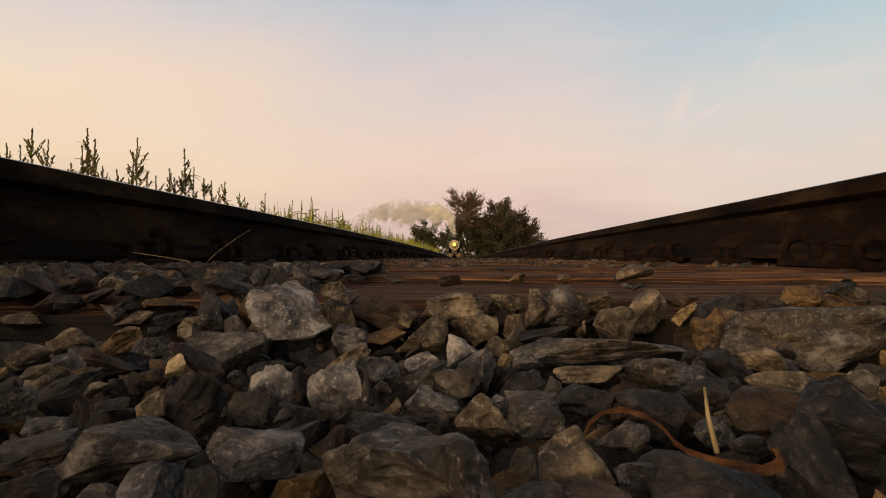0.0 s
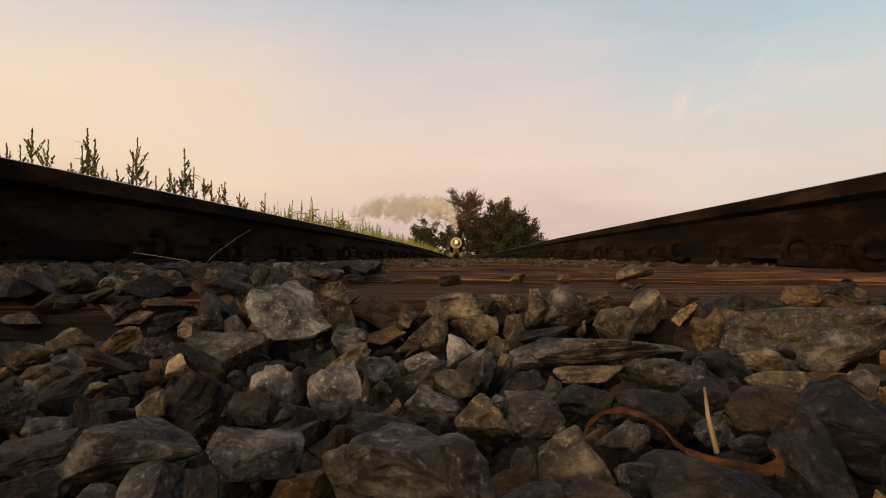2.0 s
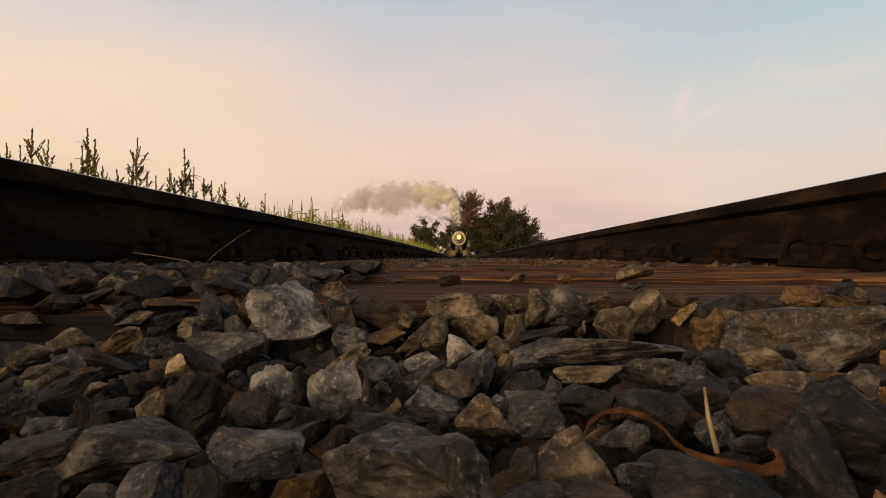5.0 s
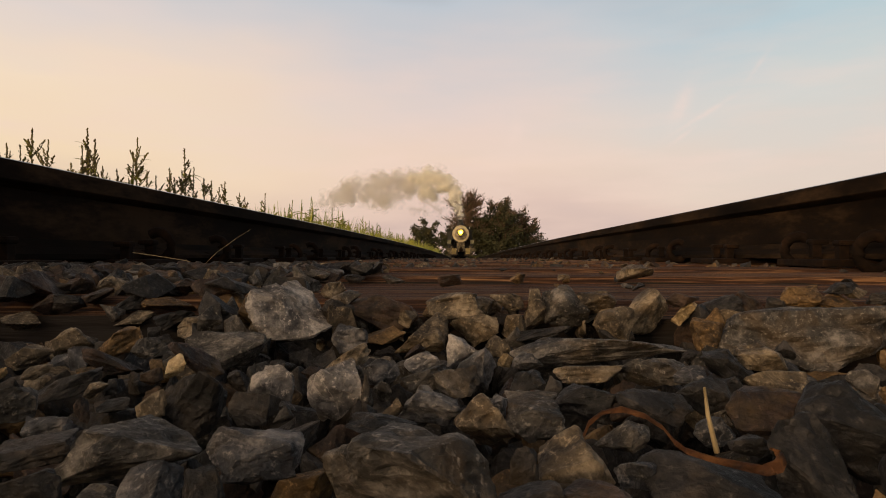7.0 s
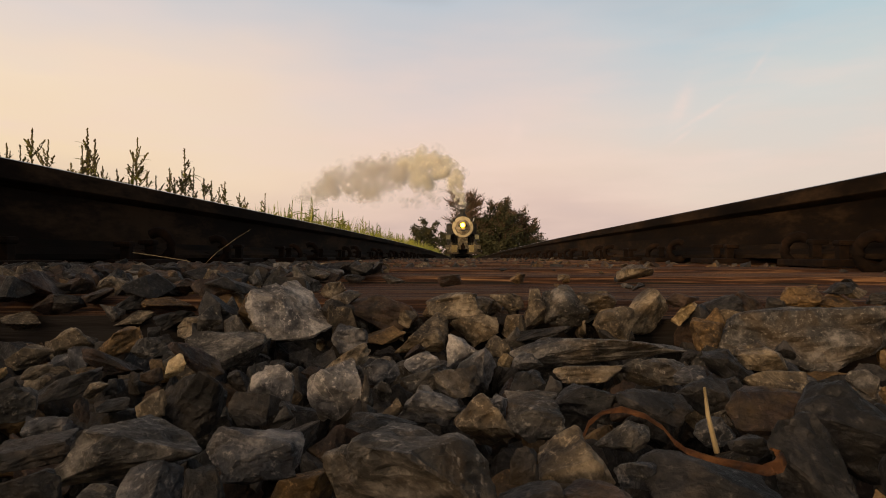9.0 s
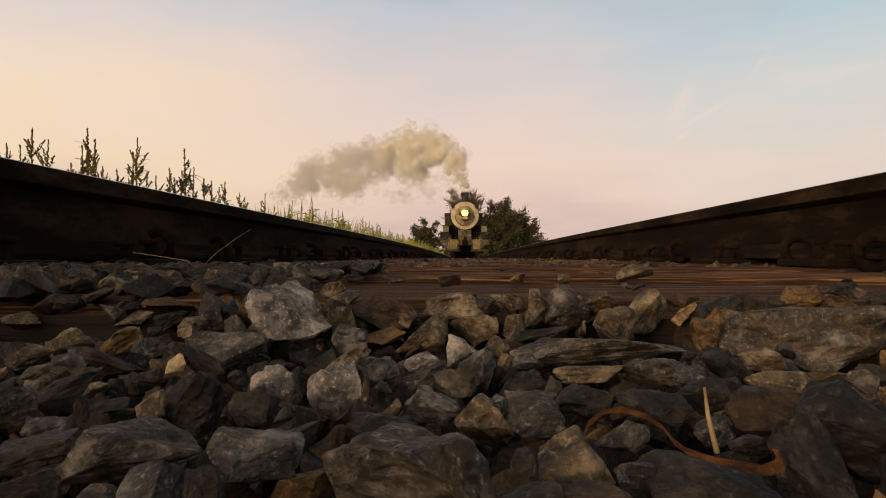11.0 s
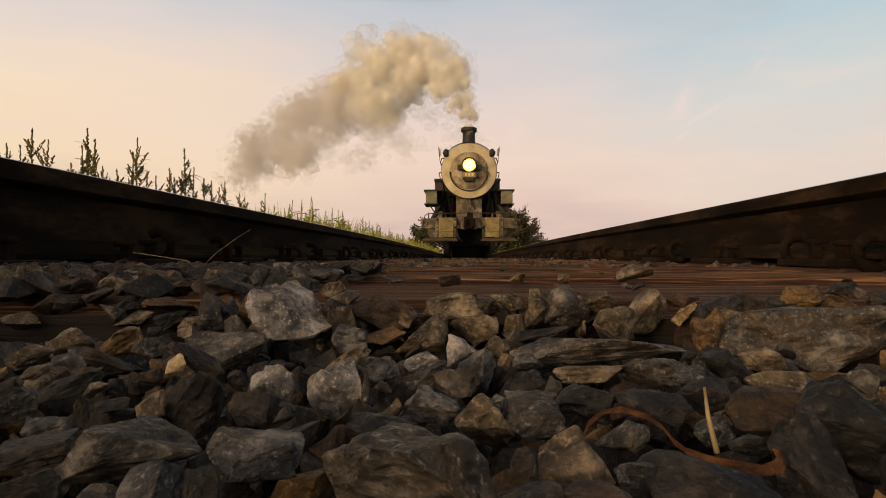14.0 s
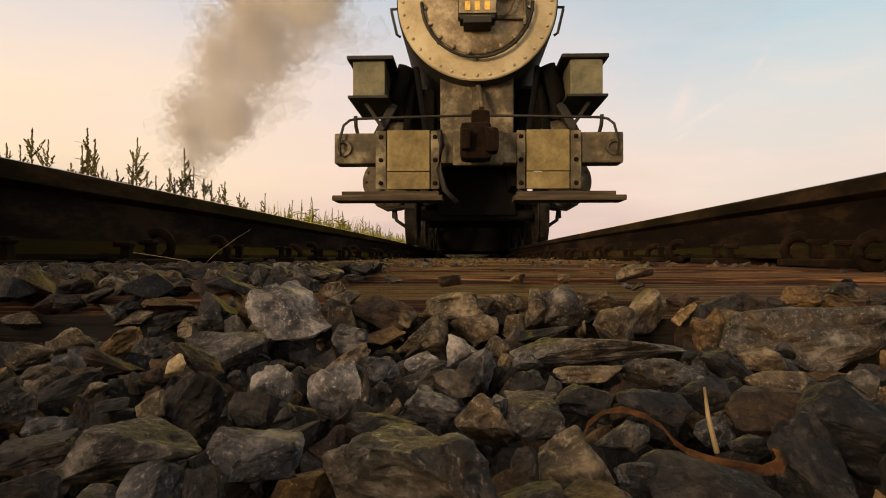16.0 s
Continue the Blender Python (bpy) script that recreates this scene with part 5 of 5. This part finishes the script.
pick(0.140, 0.322, 0.0002, 0, -176, -26, 0.0187, 0.0140, 0.0096, "O", 4)
pick(0.156, 0.323, -0.0024, -4, 0, -118, 0.0149, 0.0204, 0.0091, "O", 9)
pick(0.128, 0.290, -0.0150, 0, -4, -27, 0.0790, 0.0500, 0.0273, "G", 7)
pick(0.168, 0.302, -0.0144, 176, 0, 58, 0.0136, 0.0117, 0.0252, "O", 21)
pick(0.081, 0.230, -0.0151, 90, -148, -23, 0.0179, 0.0103, 0.0137, "T", 23)
pick(0.064, 0.215, -0.0149, 0, -24, 159, 0.0175, 0.0131, 0.0091, "D", 29)
pick(0.065, 0.183, -0.0146, 114, 90, 0, 0.0078, 0.0166, 0.0122, "T", 24)
pick(0.087, 0.182, -0.0145, 0, -94, -30, 0.0079, 0.0070, 0.0081, "G", 27)
pick(0.086, 0.169, -0.0142, 32, 90, 0, 0.0051, 0.0044, 0.0050, "O", 15)
pick(0.058, 0.136, -0.0156, 0, 106, 151, 0.0210, 0.0167, 0.0184, "D", 14)
pick(0.047, 0.145, -0.0146, -90, 8, -24, 0.0193, 0.0112, 0.0148, "R", 3)
pick(0.039, 0.113, -0.0153, 0, -12, -27, 0.0117, 0.0115, 0.0172, "D", 8)
pick(0.030, 0.133, -0.0145, 0, -8, -20, 0.0079, 0.0063, 0.0056, "B", 20)
pick(0.040, 0.166, -0.0140, 180, -66, -19, 0.0097, 0.0103, 0.0126, "D", 19)
pick(0.033, 0.123, -0.0141, -168, 0, 67, 0.0056, 0.0073, 0.0042, "D", 3)
pick(0.049, 0.108, -0.0145, -90, 86, -32, 0.0111, 0.0042, 0.0054, "D", 4)
pick(0.045, 0.193, -0.0142, -106, 0, 72, 0.0068, 0.0046, 0.0090, "B", 17)
pick(0.051, 0.179, -0.0141, 0, 8, -21, 0.0076, 0.0060, 0.0052, "D", 29)
pick(0.127, 0.320, -0.0035, 0, -102, 156, 0.0068, 0.0076, 0.0095, "D", 23)
pick(0.083, 0.319, -0.0008, 82, 0, 72, 0.0111, 0.0070, 0.0150, "R", 9)
pick(0.157, 0.322, 0.0045, 0, 0, 61, 0.0098, 0.0136, 0.0056, "D", 11)
pick(0.164, 0.321, 0.0023, -90, -106, -30, 0.0059, 0.0095, 0.0074, "T", 12)
pick(0.178, 0.323, -0.0007, 0, -86, 149, 0.0069, 0.0113, 0.0154, "D", 1)

# loose stones lying on and behind the first tie
pick(0.111, 0.525, 0.0060, 8, -6, 12, 0.030, 0.022, 0.013, "T", 3)
pick(-0.031, 0.47, 0.0020, 4, 8, 190, 0.017, 0.014, 0.008, "R", 12)
pick(-0.074, 0.50, 0.0015, -6, 4, 20, 0.018, 0.012, 0.007, "G", 9)
pick(0.020, 0.52, 0.0020, 5, 5, 80, 0.014, 0.012, 0.009, "O", 13)
pick(0.060, 0.56, 0.0015, 5, -5, 140, 0.011, 0.010, 0.006, "T", 15)
pick(-0.110, 0.53, 0.0010, -8, 3, 40, 0.017, 0.012, 0.007, "D", 14)


def fill_near():
    """Smaller stones packed between and under the large ones, in the first gap between ties."""
    rng = random.Random(77)
    cells = {}
    n = 0
    # Mostly dark kinds: the shade in the crevices is put into stone colour.
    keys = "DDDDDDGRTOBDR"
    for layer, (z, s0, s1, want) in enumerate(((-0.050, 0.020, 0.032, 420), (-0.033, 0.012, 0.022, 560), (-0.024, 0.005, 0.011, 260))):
        tries = 0
        made = 0
        while made < want and tries < 12000:
            tries += 1
            y = rng.uniform(0.02, 0.33)
            x = rng.uniform(-0.45, 0.45)
            if abs(x) > 0.10 + 0.85 * max(0, y) or (abs(x + 0.018) < 0.06 and y < 0.075):
                continue
            s = rng.uniform(s0, s1)
            if layer and any((x - a) ** 2 / (0.5 * (w + s)) ** 2 + (y - b) ** 2 / (0.5 * (d + s)) ** 2 < (0.55 if layer == 1 else 0.75) for a, b, c, w, d, h in TAKEN):
                continue
            key = (layer, round(x / (s1 * 0.6)), round(y / (s1 * 0.6)))
            if key in cells:
                continue
            cells[key] = 1
            made += 1
            # Deepest layer draws mostly dark kinds, standing in for shade under the stones.
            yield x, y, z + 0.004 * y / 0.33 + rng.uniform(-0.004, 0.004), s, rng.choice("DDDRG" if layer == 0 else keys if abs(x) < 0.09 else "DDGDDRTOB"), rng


def build_near_stones():
    near = {m: [rock_mesh(2000 + 50 * i + k, STONE[m], 2) for k in range(3)] for i, m in enumerate("GDBTORP")}
    spots = list(fill_near())
    spots.sort(key=lambda q: (q[2] < -0.025, q[1]))
    rest = {m: ([], []) for m in near}
    for i, (x, y, z, s, m, rng) in enumerate(spots):
        me = near[m][rng.randrange(3)]
        mat = pose(x, y, z, rng.uniform(0, 360), rng.uniform(0, 360), rng.uniform(0, 360)) @ Matrix.Diagonal((s, s * rng.uniform(0.7, 1), s * rng.uniform(0.55, 0.9), 1))
        if i < 300:
            ob = new("stone", me)
            ob.parent = bed
            ob.matrix_basis = mat
        else:
            V, F = rest[m]
            n = len(V)
            V.extend(tuple(mat @ v.co) for v in me.vertices)
            F.extend(tuple(n + k for k in p.vertices) for p in me.polygons)
    for m, (V, F) in rest.items():
        if V:
            me = bpy.data.meshes.new("ballast")
            me.from_pydata(V, [], F)
            me.materials.append(STONE[m])
            tagged(new("ballast_fill", me), STONE_LABEL[m].replace("stone", "stones") + " filling the crib", "ballast", kind="stuff")


def build_far_stones():
    """The rest of the ballast: gaps between farther ties and the shoulders, joined."""
    rng = random.Random(91)
    base = []
    for k in range(18):
        me = rock_mesh(5000 + k, STONE["G"], 1 if k >= 10 else 0)
        base.append(([v.co.copy() for v in me.vertices], [tuple(p.vertices) for p in me.polygons]))
        bpy.data.meshes.remove(me)
    keys = "GDTOBR"
    data = {m: ([], []) for m in keys}

    def put(x, y, z, s, flat=False, kinds="GDDDTTORRO"):
        vs, fs = base[rng.randrange(10) if y > 1.2 or y < -0.1 or abs(x) > 0.85 else rng.randrange(10, 18)]
        m = rng.choice(kinds)
        V, F = data[m]
        n = len(V)
        tilt = 20 if flat else 180
        mat = pose(x, y, z, rng.uniform(-tilt, tilt), rng.uniform(-tilt, tilt), rng.uniform(0, 360)) @ Matrix.Diagonal((s, s * rng.uniform(0.7, 1), s * (rng.uniform(0.38, 0.6) if flat else rng.uniform(0.55, 0.9)), 1))
        V.extend(mat @ v for v in vs)
        F.extend(tuple(n + i for i in f) for f in fs)

    for k in range(0, 60):
        y0 = (0.445, 0.87)[k] + 0.12 if k < 2 else TIE_FIRST + TIE_PITCH * (k - 2) + 0.12
        dense = 210 if k < 6 else 110 if k < 20 else 60
        for i in range(dense):
            y = y0 + rng.random() * (0.19 if k < 2 else 0.29)
            x = rng.uniform(-0.80, 0.80)
            put(track_x(y) + x, y, track_z(y) - (0.052 if k < 2 else 0.022) + rng.uniform(-0.012, 0.010 if k > 1 else 0.0), rng.uniform(0.020, 0.042))
        for i in range(16 if k > 1 else 10):
            y = y0 - rng.random() * 0.22
            s = rng.uniform(0.006, 0.014) if rng.random() < 0.75 or k < 2 else rng.uniform(0.014, 0.030)
            put(track_x(y) + rng.uniform(-0.6, 0.6), y, track_z(y) + s * 0.12, s, True)
    for i in range(7000):
        y = rng.uniform(-8.0, 26) if i % 3 else rng.uniform(-2, 6)
        x = rng.choice((-1, 1)) * rng.uniform(0.84, 2.2)
        z = -0.03 if abs(x) < 1.4 else -0.05 - (abs(x) - 1.45) * 0.50
        put(track_x(y) + x, y, track_z(y) + z, rng.uniform(0.03, 0.055))
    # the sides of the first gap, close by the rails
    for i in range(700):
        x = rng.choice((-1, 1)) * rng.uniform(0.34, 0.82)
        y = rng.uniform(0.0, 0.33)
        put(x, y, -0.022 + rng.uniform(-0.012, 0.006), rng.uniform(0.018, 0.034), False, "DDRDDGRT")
    # the gaps behind the camera
    for i in range(2600):
        y = -0.1 - TIE_PITCH * rng.randrange(0, 14) - 0.12 - 0.29 * rng.random()
        put(rng.uniform(-0.8, 0.8), y, -0.030 + rng.uniform(-0.010, 0.006), rng.uniform(0.022, 0.045))
    # a thin spill over one end of the first ties
    for i in range(520):
        x = -0.13 - 0.53 * rng.random() ** 0.8
        y = rng.uniform(0.33, 0.98)
        s = rng.uniform(0.012, 0.030)
        put(x, y, s * 0.14, s, True, "DDRDDRDTG")
    # stones packed along the front of the first tie
    for i in range(230):
        x = rng.uniform(-0.14, 0.36)
        y = rng.uniform(0.295, 0.336)
        s = rng.uniform(0.011, 0.022)
        if any(abs(x - a) < 0.25 * (w + s) and b > 0.28 and h > 0.014 for a, b, c, w, d, h in TAKEN) and y < 0.326:
            continue
        put(x, y, -0.013 + rng.uniform(-0.006, 0.006), s, False, "DTOGTDRGO")
    # stones heaped against that end of the first tie
    for i in range(900):
        x = -0.12 - 0.40 * rng.random()
        y = rng.uniform(0.30, 0.42) if i % 2 else rng.uniform(0.31, 0.35)
        s = rng.uniform(0.012, 0.024)
        if any((x - a) ** 2 / (0.5 * (w + s)) ** 2 + (y - b + 0.02) ** 2 / (0.5 * (d + s) + 0.03) ** 2 < 1.0 for a, b, c, w, d, h in TAKEN):
            continue
        put(x, y, -0.013 + 0.055 * max(0, y - 0.27) / 0.15 * 0.25 + rng.uniform(-0.003, 0.003), s, False, "DDRDORTDG")
    for m in keys:
        V, F = data[m]
        me = bpy.data.meshes.new("ballast")
        me.from_pydata([tuple(v) for v in V], [], F)
        me.materials.append(STONE[m])
        ob = new("ballast_rubble", me)
        tagged(ob, STONE_LABEL[m].replace("stone", "stones") + " between the ties", "ballast", kind="stuff")


build_near_stones()
build_far_stones()


# ---------------------------------------------------------------- straws and a dry curled leaf strip
def build_litter():
    bm = bmesh.new()
    pts = [(0.0023, 0.1192, -0.0120), (0.0038, 0.1222, -0.0104), (0.0064, 0.1233, -0.0087), (0.0098, 0.1224, -0.0078), (0.0131, 0.1195, -0.0083), (0.0151, 0.1156, -0.0093), (0.0158, 0.1117, -0.0106), (0.0166, 0.1077, -0.0110), (0.0192, 0.1038, -0.0111), (0.0223, 0.1009, -0.0111), (0.0245, 0.0980, -0.0108), (0.0266, 0.0981, -0.0101), (0.0281, 0.1001, -0.0094), (0.0275, 0.1021, -0.0093)]
    prev = None
    for i, p in enumerate(pts):
        w = (0.0008 + 0.00015 * math.sin(i * 2.3)) * (0.7 + 0.6 * math.sin(math.pi * (i + 0.6) / len(pts)) + (0.8 if i > 9 else 0))
        q = Vector(p)
        row = [bm.verts.new(q + Vector((0.0, a * w, b * w))) for a, b in ((-1, -0.5), (-0.3, 0.25), (0.4, 0.35), (1, -0.1))]
        if prev:
            for j in range(3):
                bm.faces.new((prev[j], prev[j + 1], row[j + 1], row[j]))
        prev = row
    bmesh.ops.solidify(bm, geom=bm.faces[:], thickness=0.0004)
    bmesh.ops.subdivide_edges(bm, edges=bm.edges[:], cuts=1)
    tagged(part("dry_leaf_strip", bm, M_DRY, smooth=True), "curled rust-brown dry leaf strip lying on the stones", "dry leaf")
    bm = bmesh.new()
    add_tube(bm, [(0.0168, 0.100, 0.0005), (0.0173, 0.100, -0.0036), (0.0186, 0.100, -0.0091)], 0.0002, 6, 0.00045)
    tagged(part("straw", bm, M_STRAW, smooth=True), "pale dry straw stuck between stones", "straw")
    bm = bmesh.new()
    add_tube(bm, [(-0.342, 0.98, 0.058), (-0.358, 0.97, 0.046), (-0.385, 0.96, 0.024), (-0.41, 0.95, -0.004)], 0.0002, 5, 0.00035)
    tagged(part("grass_stem", bm, M_STRAW, smooth=True), "thin dry grass stem leaning by the rail", "grass stem")
    bm = bmesh.new()
    add_tube(bm, [(-0.52, 0.98, 0.024), (-0.48, 0.97, 0.019), (-0.43, 0.96, 0.012), (-0.40, 0.95, 0.002)], 0.0004, 5, 0.0006)
    tagged(part("grass_stem", bm, M_STRAW, smooth=True), "thin dry grass stem leaning by the rail", "grass stem")


build_litter()


# ---------------------------------------------------------------- what moves
SPEED, LAST = 6.96, 6.85      # metres a second; distance of the beam at the end


def train_pose(t):
    y = LAST + SPEED * (16.0 - t)
    slope = (track_z(y + 4) - track_z(y)) / 4
    return pose(track_x(y) + 0.09, y, track_z(y + 2) + RAIL_TOP, math.degrees(math.atan(slope)), 0, math.degrees(math.atan(2 * 1.85e-4 * (y + 3))))


def motions():
    times = [0.5 * k for k in range(33)]
    walk(loco, [(t, train_pose(t)) for t in times])
    walk(plume, [(t, pose(*train_pose(t).translation)) for t in times])
    for ob, s, y, r in WHEELS:
        n = 16 * 16 if r < 0.5 else 16 * 8
        step = SPEED * 16.0 / n / r
        rows = []
        for k in range(n + 1):
            rows.append((16.0 * k / n, Matrix.Translation((s * 0.765, y, r)) @ Matrix.Rotation(k * step, 4, "X") @ (Matrix.Rotation(math.pi, 4, "Z") if s > 0 else Matrix.Identity(4))))
        walk(ob, rows)
    for ob, l, h, across, turn, spin in PUFFS:
        rows = []
        for t in (0.0, 4.0, 8.0, 12.0, 16.0):
            k = math.exp(0.012 * (t - 13.0))
            lt = l * k
            lift = 1.0 * min(1.0, l / 2.5) * min(1.0, max(0.0, (12.0 - t) / 4.0))     # it stands higher early on
            rows.append((t, pose(-0.48 * lt + across * 0.9, 1.35 + lt + across * 0.45, h + lift, 0, spin * t * 0.35 , turn + spin * t)))
        walk(ob, rows)


motions()
